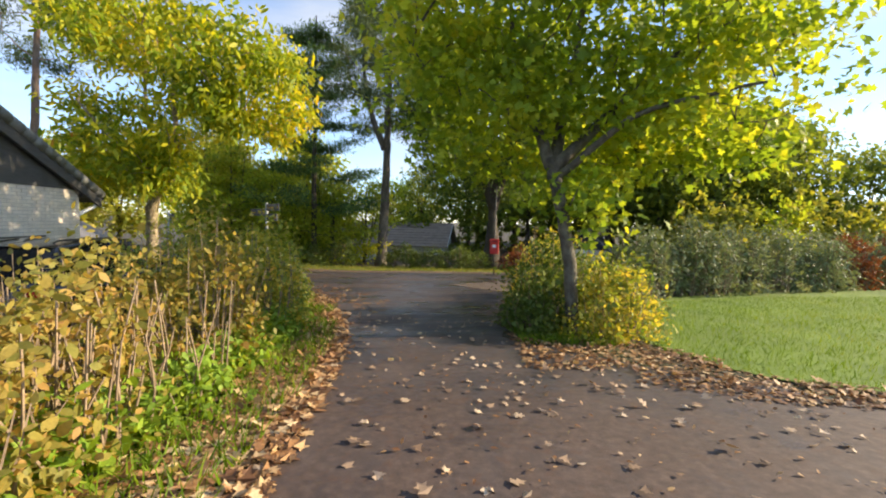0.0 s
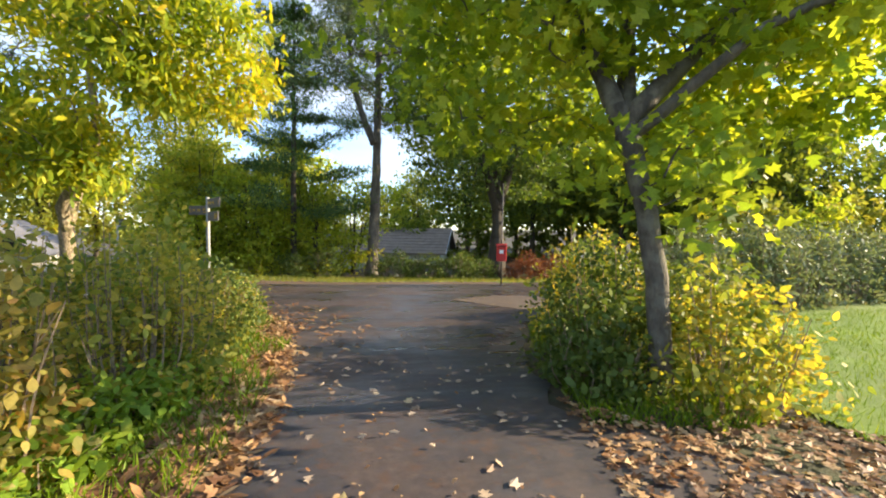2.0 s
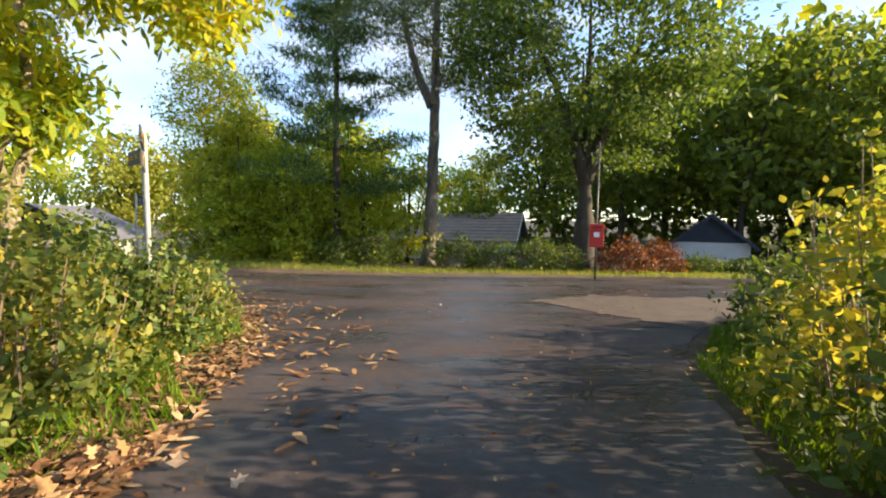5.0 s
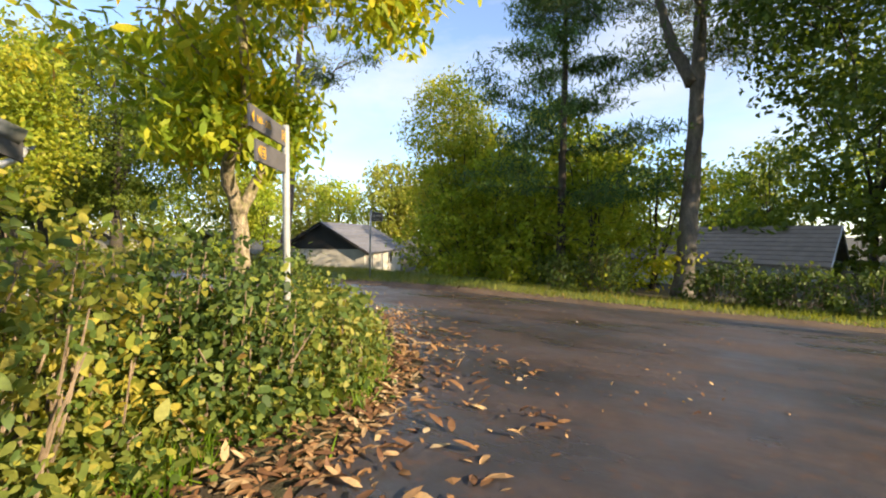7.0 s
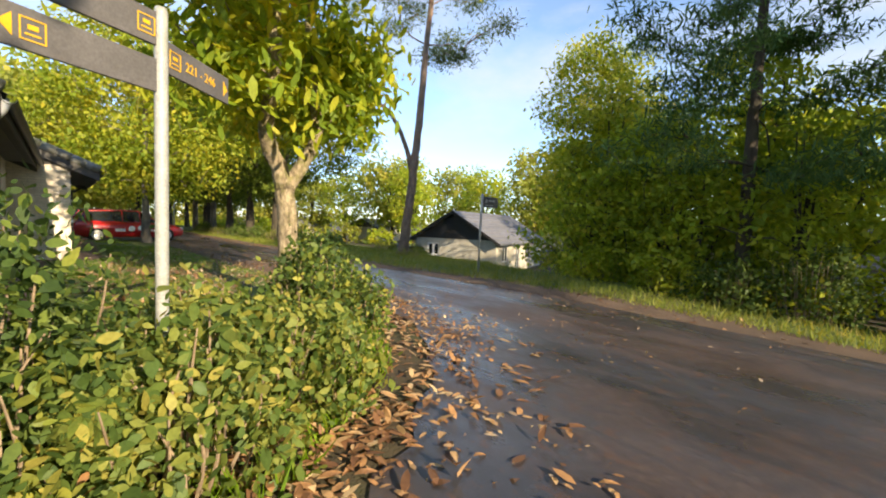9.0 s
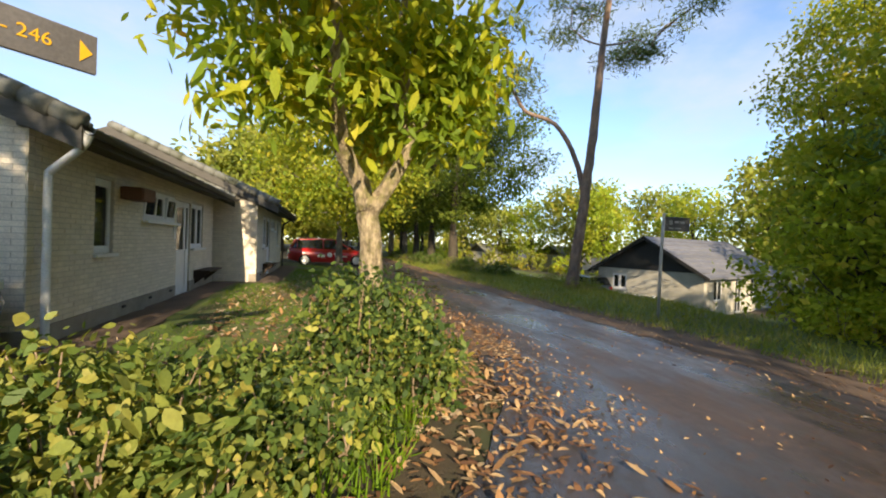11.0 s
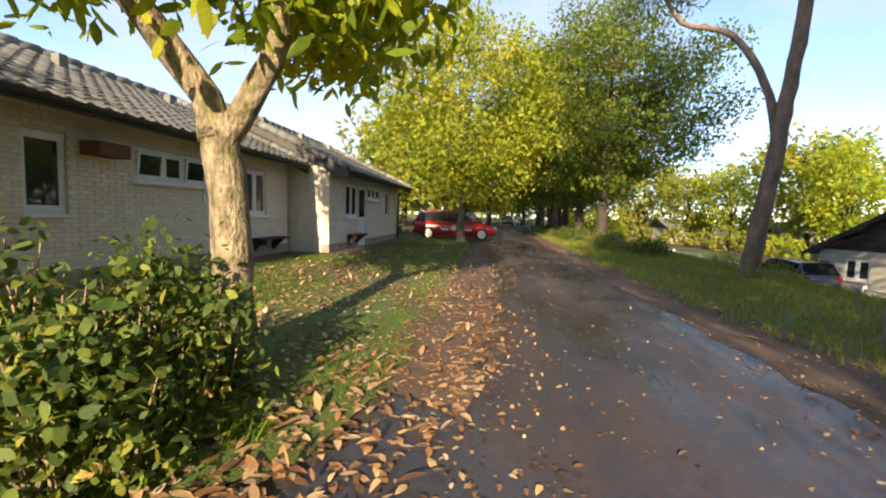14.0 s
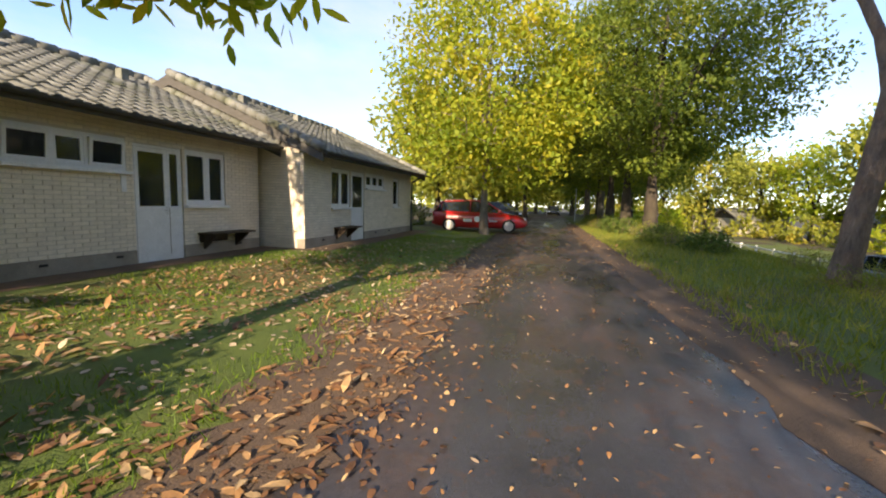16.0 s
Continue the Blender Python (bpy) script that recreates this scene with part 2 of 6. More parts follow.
def surface(name, dark, light, scale=6.0, fine=60.0, rough=0.7, metal=0.0, bump=0.25, dist=0.01, stain=None, stain_amount=0.4, stretch=None, per_piece=0.0, rough_var=0.15):
    """A worn surface: two scales of variation, stains and fine relief."""
    mat, nt, b = nodes_of(name)
    n1 = noise_of(nt, scale, 6, 0.62, stretch)
    n2 = noise_of(nt, fine, 4, 0.6, stretch)
    col = ramp_of(nt, n1, [(0.3, dark), (0.7, light)])
    grain = ramp_of(nt, n2, [(0.25, (0.72, 0.72, 0.72)), (0.75, (1.15, 1.15, 1.15))])
    col = mixed(nt, 1.0, col, grain, "MULTIPLY")
    if stain:
        n3 = noise_of(nt, scale * 0.35, 7, 0.68)
        f = ramp_of(nt, n3, [(0.48, (0, 0, 0)), (0.66, (stain_amount,) * 3)])
        col = mixed(nt, f, col, stain)
    if per_piece:
        info = nt.nodes.new("ShaderNodeObjectInfo").outputs["Random"]
        geo = nt.nodes.new("ShaderNodeNewGeometry").outputs["Random Per Island"]
        s = nt.nodes.new("ShaderNodeMath")
        s.operation = "ADD"
        nt.links.new(info, s.inputs[0])
        nt.links.new(geo, s.inputs[1])
        fr = nt.nodes.new("ShaderNodeMath")
        fr.operation = "FRACT"
        nt.links.new(s.outputs[0], fr.inputs[0])
        tone = ramp_of(nt, fr.outputs[0], [(0.0, (1 - per_piece,) * 3), (1.0, (1 + per_piece,) * 3)])
        col = mixed(nt, 1.0, col, tone, "MULTIPLY")
    nt.links.new(col, b.inputs["Base Color"])
    rr = nt.nodes.new("ShaderNodeMapRange")
    rr.inputs["To Min"].default_value = max(0.02, rough - rough_var)
    rr.inputs["To Max"].default_value = min(1, rough + rough_var)
    nt.links.new(n1, rr.inputs["Value"])
    nt.links.new(rr.outputs["Result"], b.inputs["Roughness"])
    b.inputs["Metallic"].default_value = metal
    bump_of(nt, b, n2, bump, dist)
    return mat


def foliage(name, stops, glow=0.4, patch=0.5, big=0.35, rough=0.55):
    """Leaves: each has its own tone; whole sprays shift together; light comes through them."""
    mat, nt, b = nodes_of(name)
    rnd = nt.nodes.new("ShaderNodeNewGeometry").outputs["Random Per Island"]
    spot = noise_of(nt, big, 3, 0.6)
    mr = nt.nodes.new("ShaderNodeMapRange")
    mr.inputs["From Min"].default_value = 0.3
    mr.inputs["From Max"].default_value = 0.7
    nt.links.new(spot, mr.inputs["Value"])
    mx = nt.nodes.new("ShaderNodeMix")
    mx.inputs["Factor"].default_value = patch
    nt.links.new(rnd, mx.inputs["A"])
    nt.links.new(mr.outputs["Result"], mx.inputs["B"])
    col = ramp_of(nt, mx.outputs["Result"], stops)
    vein = noise_of(nt, 45, 3)
    col = mixed(nt, 1.0, col, ramp_of(nt, vein, [(0.25, (0.78, 0.78, 0.78)), (0.75, (1.15, 1.15, 1.15))]), "MULTIPLY")
    nt.links.new(col, b.inputs["Base Color"])
    b.inputs["Roughness"].default_value = rough
    b.inputs["Specular IOR Level"].default_value = 0.3
    tr = nt.nodes.new("ShaderNodeBsdfTranslucent")
    warm = mixed(nt, 1.0, col, (1.35, 1.2, 0.6), "MULTIPLY")
    nt.links.new(warm, tr.inputs["Color"])
    ms = nt.nodes.new("ShaderNodeMixShader")
    ms.inputs["Fac"].default_value = glow
    nt.links.new(b.outputs["BSDF"], ms.inputs[1])
    nt.links.new(tr.outputs["BSDF"], ms.inputs[2])
    nt.links.new(ms.outputs["Shader"], nt.nodes["Material Output"].inputs["Surface"])
    return mat


def glass(name, tint=(0.75, 0.8, 0.8), rough=0.02, alpha=0.25):
    """A window pane with a see-through part and a mirror-like face."""
    mat, nt, b = nodes_of(name)
    b.inputs["Base Color"].default_value = (0.02, 0.025, 0.028, 1)
    b.inputs["Roughness"].default_value = rough
    b.inputs["IOR"].default_value = 1.5
    tr = nt.nodes.new("ShaderNodeBsdfTransparent")
    tr.inputs["Color"].default_value = (*tint, 1)
    ms = nt.nodes.new("ShaderNodeMixShader")
    ms.inputs["Fac"].default_value = alpha
    nt.links.new(b.outputs["BSDF"], ms.inputs[1])
    nt.links.new(tr.outputs["BSDF"], ms.inputs[2])
    nt.links.new(ms.outputs["Shader"], nt.nodes["Material Output"].inputs["Surface"])
    return mat


def plain(name, col, rough=0.5, metal=0.0, coat=0.0):
    mat, nt, b = nodes_of(name)
    n = noise_of(nt, 30, 4)
    c = mixed(nt, 1.0, col, ramp_of(nt, n, [(0.3, (0.88, 0.88, 0.88)), (0.7, (1.06, 1.06, 1.06))]), "MULTIPLY")
    nt.links.new(c, b.inputs["Base Color"])
    b.inputs["Roughness"].default_value = rough
    b.inputs["Metallic"].default_value = metal
    b.inputs["Coat Weight"].default_value = coat
    return mat


def road_material():
    """Old asphalt: damp and smooth on the through road, brown with dirt on the lane, streaked along the way of the wheels."""
    mat, nt, b = nodes_of("worn_asphalt")
    obj = nt.nodes.new("ShaderNodeTexCoord").outputs["Object"]
    turn = nt.nodes.new("ShaderNodeMapping")
    turn.inputs["Rotation"].default_value = (0, 0, radians(-13.7))
    nt.links.new(obj, turn.inputs["Vector"])
    along = turn.outputs["Vector"]

    def ranged(val, f0, f1, t0, t1):
        r = nt.nodes.new("ShaderNodeMapRange")
        for key, v in (("From Min", f0), ("From Max", f1), ("To Min", t0), ("To Max", t1)):
            r.inputs[key].default_value = v
        nt.links.new(val, r.inputs["Value"])
        return r.outputs["Result"]

    def sums(a, c, op="ADD"):
        n = nt.nodes.new("ShaderNodeMath")
        n.operation = op
        for k, v in enumerate((a, c)):
            if isinstance(v, (int, float)):
                n.inputs[k].default_value = v
            else:
                nt.links.new(v, n.inputs[k])
        return n.outputs[0]

    sep = nt.nodes.new("ShaderNodeSeparateXYZ")
    nt.links.new(obj, sep.inputs["Vector"])
    rot = nt.nodes.new("ShaderNodeSeparateXYZ")
    nt.links.new(along, rot.inputs["Vector"])
    edge = sums(sep.outputs["Y"], sums(noise_of(nt, 0.7, 4), 2.4, "MULTIPLY"))
    on_lane = ranged(edge, 9.8, 4.6, 0.0, 1.0)
    tar = ramp_of(nt, noise_of(nt, 0.9, 6, 0.6), [(0.3, (0.026, 0.027, 0.034)), (0.72, (0.058, 0.060, 0.074))])
    grit = ramp_of(nt, noise_of(nt, 150, 3, 0.7), [(0.3, (0.4, 0.4, 0.4)), (0.7, (1.7, 1.7, 1.7))])
    col = mixed(nt, 1.0, tar, grit, "MULTIPLY")
    dirt_col = ramp_of(nt, noise_of(nt, 14, 6, 0.65), [(0.28, (0.048, 0.032, 0.028)), (0.5, (0.08, 0.053, 0.044)), (0.74, (0.135, 0.092, 0.073))])
    road_streak = noise_of(nt, 1.15, 6, 0.62, (0.16, 1.0, 1.0), along)
    lane_streak = noise_of(nt, 1.9, 6, 0.62, (1.0, 0.14, 1.0), obj)
    patch = noise_of(nt, 0.75, 7, 0.68)
    far_side = ranged(rot.outputs["Y"], 19.8, 20.8, 0.0, 0.1)
    a = sums(sums(sums(road_streak, 0.6, "MULTIPLY"), sums(patch, 0.4, "MULTIPLY")), far_side)
    c = sums(sums(sums(lane_streak, 0.6, "MULTIPLY"), sums(patch, 0.4, "MULTIPLY")), sums(on_lane, 0.19, "MULTIPLY"))
    lane_mix = nt.nodes.new("ShaderNodeMix")
    nt.links.new(on_lane, lane_mix.inputs["Factor"])
    nt.links.new(a, lane_mix.inputs["A"])
    nt.links.new(c, lane_mix.inputs["B"])
    dirt = ramp_of(nt, lane_mix.outputs["Result"], [(0.47, (0.04, 0.04, 0.04)), (0.56, (0.5, 0.5, 0.5)), (0.7, (0.92, 0.92, 0.92))])
    col = mixed(nt, dirt, col, dirt_col)
    spots = ramp_of(nt, noise_of(nt, 6.5, 6, 0.72), [(0.55, (0, 0, 0)), (0.63, (0.8, 0.8, 0.8))])
    col = mixed(nt, spots, col, (0.085, 0.05, 0.038))
    crumbs = ramp_of(nt, noise_of(nt, 48, 3, 0.6), [(0.66, (0, 0, 0)), (0.70, (0.8, 0.8, 0.8))])
    col = mixed(nt, crumbs, col, (0.035, 0.024, 0.018))
    nt.links.new(col, b.inputs["Base Color"])
    damp = sums(noise_of(nt, 0.9, 6, 0.66, (0.3, 1.0, 1.0), along), sums(dirt, 0.3, "MULTIPLY"))
    rough = ranged(damp, 0.36, 0.76, 0.11, 0.66)
    rough = sums(rough, sums(on_lane, 0.16, "MULTIPLY"))
    nt.links.new(rough, b.inputs["Roughness"])
    relief = sums(noise_of(nt, 85, 5, 0.7), sums(noise_of(nt, 7, 5, 0.65), 1.6, "MULTIPLY"))
    bump_of(nt, b, relief, 0.3, 0.008)
    return mat


M_ROAD = road_material()
M_SOIL = surface("leafy_soil", (0.035, 0.026, 0.016), (0.085, 0.062, 0.034), 2.2, 45, 0.95, bump=0.6, dist=0.03, stain=(0.045, 0.07, 0.018), stain_amount=0.8)
M_DIRT = surface("brown_dirt", (0.085, 0.055, 0.038), (0.15, 0.10, 0.07), 1.6, 60, 0.92, bump=0.5, dist=0.02, stain=(0.06, 0.045, 0.036))
M_SAND = surface("sandy_gravel", (0.058, 0.041, 0.033), (0.102, 0.075, 0.058), 3.0, 90, 0.95, bump=0.5, dist=0.01)
M_LAWN = surface("lawn_turf", (0.075, 0.145, 0.012), (0.15, 0.25, 0.02), 0.8, 55, 0.9, bump=0.5, dist=0.03, stain=(0.12, 0.16, 0.03), stain_amount=0.5)
M_LAWN2 = surface("leafy_turf", (0.055, 0.095, 0.016), (0.12, 0.16, 0.026), 0.9, 50, 0.9, bump=0.6, dist=0.03, stain=(0.10, 0.07, 0.035), stain_amount=0.7)
M_BRICK = surface("pale_brick", (0.68, 0.60, 0.49), (0.82, 0.74, 0.62), 5, 80, 0.88, bump=0.35, dist=0.004, per_piece=0.07)
M_MORTAR = surface("mortar", (0.50, 0.45, 0.38), (0.60, 0.55, 0.47), 8, 120, 0.95, bump=0.3, dist=0.003)
M_PLINTH = surface("grey_plinth", (0.26, 0.225, 0.19), (0.36, 0.32, 0.27), 3, 90, 0.92, bump=0.3, dist=0.004, stain=(0.11, 0.10, 0.08))
M_TILE = surface("mossy_roof_tile", (0.13, 0.135, 0.125), (0.24, 0.245, 0.23), 4, 60, 0.85, bump=0.4, dist=0.006, stain=(0.07, 0.085, 0.03), stain_amount=0.65, per_piece=0.22)
M_SLATE = surface("dark_roof_sheet", (0.10, 0.10, 0.115), (0.19, 0.19, 0.21), 3, 50, 0.6, bump=0.25, dist=0.004, per_piece=0.12)
M_FELT = surface("brown_grey_roof_felt", (0.18, 0.145, 0.115), (0.28, 0.23, 0.185), 2, 60, 0.9, bump=0.25, dist=0.004)
M_BLACK = surface("black_boards", (0.012, 0.012, 0.013), (0.028, 0.027, 0.027), 6, 60, 0.7, bump=0.2, dist=0.003)
M_NAVY = surface("navy_boards", (0.018, 0.026, 0.05), (0.03, 0.042, 0.075), 6, 60, 0.65, bump=0.2, dist=0.003)
M_GREYBOARD = surface("weathered_dark_boards", (0.055, 0.052, 0.048), (0.10, 0.095, 0.088), 3, 50, 0.8, bump=0.3, dist=0.004, stretch=(1, 1, 6))
M_GUTTER = surface("dark_gutter", (0.03, 0.03, 0.03), (0.055, 0.055, 0.055), 8, 60, 0.5, bump=0.1)
M_WHITE = surface("white_upvc", (0.70, 0.71, 0.72), (0.80, 0.81, 0.82), 6, 60, 0.4, bump=0.05, stain=(0.55, 0.55, 0.53), stain_amount=0.3)
M_RENDER = surface("cream_render", (0.42, 0.39, 0.33), (0.52, 0.49, 0.42), 2, 70, 0.9, bump=0.25, dist=0.004, stain=(0.33, 0.31, 0.26))
M_WHITEWALL = surface("white_render", (0.58, 0.60, 0.62), (0.70, 0.72, 0.74), 2, 70, 0.85, bump=0.2, dist=0.004)
M_WOOD = surface("dark_stained_wood", (0.028, 0.018, 0.012), (0.06, 0.038, 0.024), 6, 60, 0.75, bump=0.3, stretch=(1, 8, 8))
M_REDWOOD = surface("red_brown_wood", (0.11, 0.042, 0.02), (0.19, 0.075, 0.035), 8, 60, 0.7, bump=0.25, stretch=(1, 8, 8))
M_CURTAIN = surface("brown_curtain", (0.16, 0.10, 0.05), (0.30, 0.20, 0.11), 3, 40, 0.95, bump=0.2, stretch=(14, 14, 0.4))
# rooms behind the panes: the indoor shade is in this dark colour
M_INSIDE = surface("room_painted_dim", (0.05, 0.048, 0.045), (0.09, 0.085, 0.08), 2, 30, 0.95)
M_GLASS = glass("window_glass", alpha=0.35)
M_CARGLASS = glass("car_glass", (0.3, 0.32, 0.33), alpha=0.25)
M_POLE = surface("painted_steel_pole", (0.27, 0.28, 0.28), (0.39, 0.40, 0.39), 10, 80, 0.5, bump=0.08, stain=(0.26, 0.27, 0.22), stain_amount=0.5)
M_SIGN = surface("grey_sign_board", (0.085, 0.082, 0.085), (0.12, 0.115, 0.12), 4, 60, 0.55, bump=0.05)
M_YELLOW = plain("sign_yellow", (0.62, 0.36, 0.02), 0.5)
M_RED = plain("red_car_paint", (0.42, 0.012, 0.018), 0.28, 0.0, 0.8)
M_REDBOX = plain("red_box_paint", (0.55, 0.025, 0.02), 0.4, 0.0, 0.3)
M_DARKPAINT = plain("dark_car_paint", (0.02, 0.023, 0.03), 0.25, 0.2, 0.8)
M_BLUEPAINT = plain("grey_blue_car_paint", (0.10, 0.13, 0.18), 0.28, 0.3, 0.8)
M_TYRE = surface("tyre_rubber", (0.012, 0.012, 0.012), (0.025, 0.025, 0.025), 20, 90, 0.85)
M_RIM = plain("light_alloy", (0.62, 0.62, 0.62), 0.35, 0.6)
M_LAMP = plain("headlamp", (0.6, 0.62, 0.63), 0.12)
M_TAIL = plain("tail_lamp", (0.35, 0.01, 0.01), 0.2)
M_DECAL = plain("white_film", (0.78, 0.78, 0.78), 0.4)
M_BARK = surface("chestnut_bark", (0.10, 0.075, 0.05), (0.50, 0.41, 0.27), 16, 34, 0.95, bump=1.0, dist=0.05, stain=(0.13, 0.13, 0.03), stain_amount=0.8, stretch=(1, 1, 0.45))
M_BARKDARK = surface("dark_bark", (0.035, 0.027, 0.02), (0.085, 0.068, 0.05), 6, 34, 0.95, bump=0.9, dist=0.03, stain=(0.05, 0.055, 0.025), stretch=(1, 1, 0.35))
M_BARKGREY = surface("grey_bark", (0.075, 0.064, 0.054), (0.23, 0.20, 0.165), 6, 34, 0.95, bump=0.9, dist=0.03, stain=(0.09, 0.10, 0.05), stretch=(1, 1, 0.35))
M_BARKPINE = surface("pine_bark", (0.12, 0.09, 0.075), (0.31, 0.215, 0.16), 5, 26, 0.95, bump=1.0, dist=0.04, stain=(0.24, 0.115, 0.06), stain_amount=0.6, stretch=(1, 1, 0.4))
M_BARKMAPLE = surface("maple_bark", (0.045, 0.038, 0.03), (0.15, 0.13, 0.10), 9, 30, 0.95, bump=0.9, dist=0.03, stain=(0.22, 0.22, 0.17), stain_amount=0.5, stretch=(1, 1, 0.4))
M_STEM = surface("dry_stalk", (0.17, 0.12, 0.075), (0.36, 0.27, 0.18), 10, 60, 0.9, bump=0.3)
G1, G2, G3 = (0.018, 0.045, 0.008), (0.045, 0.095, 0.012), (0.10, 0.155, 0.018)
Y1, Y2, OR = (0.22, 0.225, 0.02), (0.36, 0.29, 0.025), (0.36, 0.145, 0.02)
F_MAPLE = foliage("maple_leaves", [(0.0, (0.10, 0.18, 0.028)), (0.36, (0.22, 0.34, 0.04)), (0.64, (0.40, 0.48, 0.05)), (0.86, (0.60, 0.57, 0.06)), (1.0, (0.66, 0.53, 0.065))], 0.57, 0.55, 0.28)
F_CHEST = foliage("chestnut_leaves", [(0.0, (0.09, 0.16, 0.022)), (0.36, (0.22, 0.32, 0.03)), (0.6, (0.44, 0.47, 0.04)), (0.84, (0.64, 0.54, 0.045)), (0.95, (0.64, 0.32, 0.035))], 0.55, 0.5, 0.5)
F_YELLOW = foliage("yellow_leaves", [(0.0, (0.10, 0.18, 0.022)), (0.38, (0.25, 0.33, 0.035)), (0.68, (0.45, 0.45, 0.05)), (1.0, (0.60, 0.46, 0.055))], 0.52, 0.6, 0.4)
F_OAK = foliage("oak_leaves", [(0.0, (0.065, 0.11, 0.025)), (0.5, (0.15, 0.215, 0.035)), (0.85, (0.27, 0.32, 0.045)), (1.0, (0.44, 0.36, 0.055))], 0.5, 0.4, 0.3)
# darker copy of the oak leaves: a backlit crown's shade is in its colours
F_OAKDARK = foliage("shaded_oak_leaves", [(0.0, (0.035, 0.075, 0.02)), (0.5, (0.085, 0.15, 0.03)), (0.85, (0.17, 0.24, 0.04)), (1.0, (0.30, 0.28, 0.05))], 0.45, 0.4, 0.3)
F_WOOD = foliage("woodland_leaves", [(0.0, (0.14, 0.22, 0.035)), (0.4, (0.31, 0.42, 0.05)), (0.72, (0.52, 0.55, 0.07)), (1.0, (0.64, 0.48, 0.09))], 0.6, 0.6, 0.35)
F_PALE = foliage("pale_far_leaves", [(0.0, (0.13, 0.18, 0.035)), (0.5, (0.29, 0.33, 0.06)), (0.8, (0.48, 0.43, 0.08)), (1.0, (0.56, 0.39, 0.07))], 0.5, 0.6, 0.2)
F_PINE = foliage("pine_needles", [(0.0, (0.045, 0.08, 0.032)), (0.6, (0.11, 0.16, 0.06)), (1.0, (0.21, 0.22, 0.08))], 0.25, 0.4, 0.6)
F_SPRUCE = foliage("dark_needles", [(0.0, (0.04, 0.09, 0.03)), (0.6, (0.09, 0.18, 0.055)), (1.0, (0.18, 0.27, 0.08))], 0.35, 0.4, 0.6)
F_BUSH = foliage("bush_leaves", [(0.0, (0.045, 0.09, 0.026)), (0.36, (0.12, 0.19, 0.045)), (0.68, (0.26, 0.29, 0.065)), (0.9, (0.44, 0.38, 0.09)), (0.97, (0.36, 0.18, 0.07)), (1.0, (0.20, 0.09, 0.05))], 0.46, 0.35, 1.1)
F_BUSHY = foliage("yellowing_bush_leaves", [(0.0, (0.075, 0.14, 0.03)), (0.28, (0.21, 0.28, 0.05)), (0.58, (0.42, 0.40, 0.07)), (0.84, (0.60, 0.48, 0.09)), (0.94, (0.52, 0.29, 0.08)), (1.0, (0.26, 0.13, 0.06))], 0.5, 0.35, 1.1)
F_GREENBUSH = foliage("green_bush_leaves", [(0.0, (0.045, 0.085, 0.022)), (0.5, (0.10, 0.16, 0.032)), (1.0, (0.20, 0.24, 0.05))], 0.35, 0.4, 0.9)
F_DRYBUSH = foliage("drying_bush_leaves", [(0.0, (0.10, 0.14, 0.035)), (0.3, (0.26, 0.25, 0.055)), (0.65, (0.42, 0.33, 0.085)), (0.88, (0.44, 0.25, 0.075)), (1.0, (0.22, 0.12, 0.07))], 0.45, 0.35, 1.1)
F_CORNER = foliage("dark_corner_leaves", [(0.0, (0.03, 0.06, 0.02)), (0.45, (0.075, 0.13, 0.032)), (0.72, (0.19, 0.25, 0.05)), (0.9, (0.40, 0.38, 0.07)), (0.96, (0.36, 0.18, 0.07)), (1.0, (0.18, 0.08, 0.05))], 0.42, 0.3, 1.3)
F_NETTLE = foliage("nettle_leaves", [(0.0, (0.10, 0.19, 0.025)), (0.6, (0.24, 0.39, 0.045)), (1.0, (0.44, 0.46, 0.06))], 0.42, 0.4, 0.9)
F_RED = foliage("russet_leaves", [(0.0, (0.10, 0.035, 0.015)), (0.6, (0.22, 0.07, 0.03)), (1.0, (0.30, 0.16, 0.05))], 0.35, 0.4, 0.9)
F_GREY = foliage("feathery_grey_plants", [(0.0, (0.06, 0.10, 0.05)), (0.5, (0.16, 0.215, 0.12)), (0.88, (0.30, 0.33, 0.20)), (1.0, (0.33, 0.17, 0.10))], 0.3, 0.6, 0.45)
F_GRASS = foliage("grass_blades", [(0.0, (0.05, 0.115, 0.008)), (0.6, (0.13, 0.235, 0.011)), (1.0, (0.25, 0.30, 0.02))], 0.4, 0.4, 0.5)
F_DRYGRASS = foliage("dry_grass_blades", [(0.0, (0.09, 0.145, 0.02)), (0.5, (0.22, 0.27, 0.04)), (1.0, (0.45, 0.37, 0.13))], 0.45, 0.4, 0.5)
F_LITTER = foliage("fallen_leaves", [(0.0, (0.085, 0.042, 0.028)), (0.3, (0.20, 0.10, 0.05)), (0.58, (0.37, 0.20, 0.09)), (0.82, (0.54, 0.37, 0.20)), (0.95, (0.62, 0.49, 0.31)), (1.0, (0.62, 0.42, 0.08))], 0.15, 0.25, 0.8, 0.6)
F_LITTERPALE = foliage("pale_fallen_leaves", [(0.0, (0.15, 0.09, 0.06)), (0.5, (0.36, 0.26, 0.18)), (0.9, (0.58, 0.46, 0.34)), (1.0, (0.56, 0.42, 0.07))], 0.1, 0.2, 0.8, 0.6)

# ---- ground, roads and lawns ----
def grid_sheet(name, xs, ys, material):
    gx, gy = np.meshgrid(xs, ys)
    v = np.column_stack([gx.ravel(), gy.ravel(), gz(gx.ravel(), gy.ravel())])
    w = len(xs)
    f = [(j * w + i, j * w + i + 1, (j + 1) * w + i + 1, (j + 1) * w + i) for j in range(len(ys) - 1) for i in range(w - 1)]
    return part(name, Mesh().add(v, f), material, smooth=True)


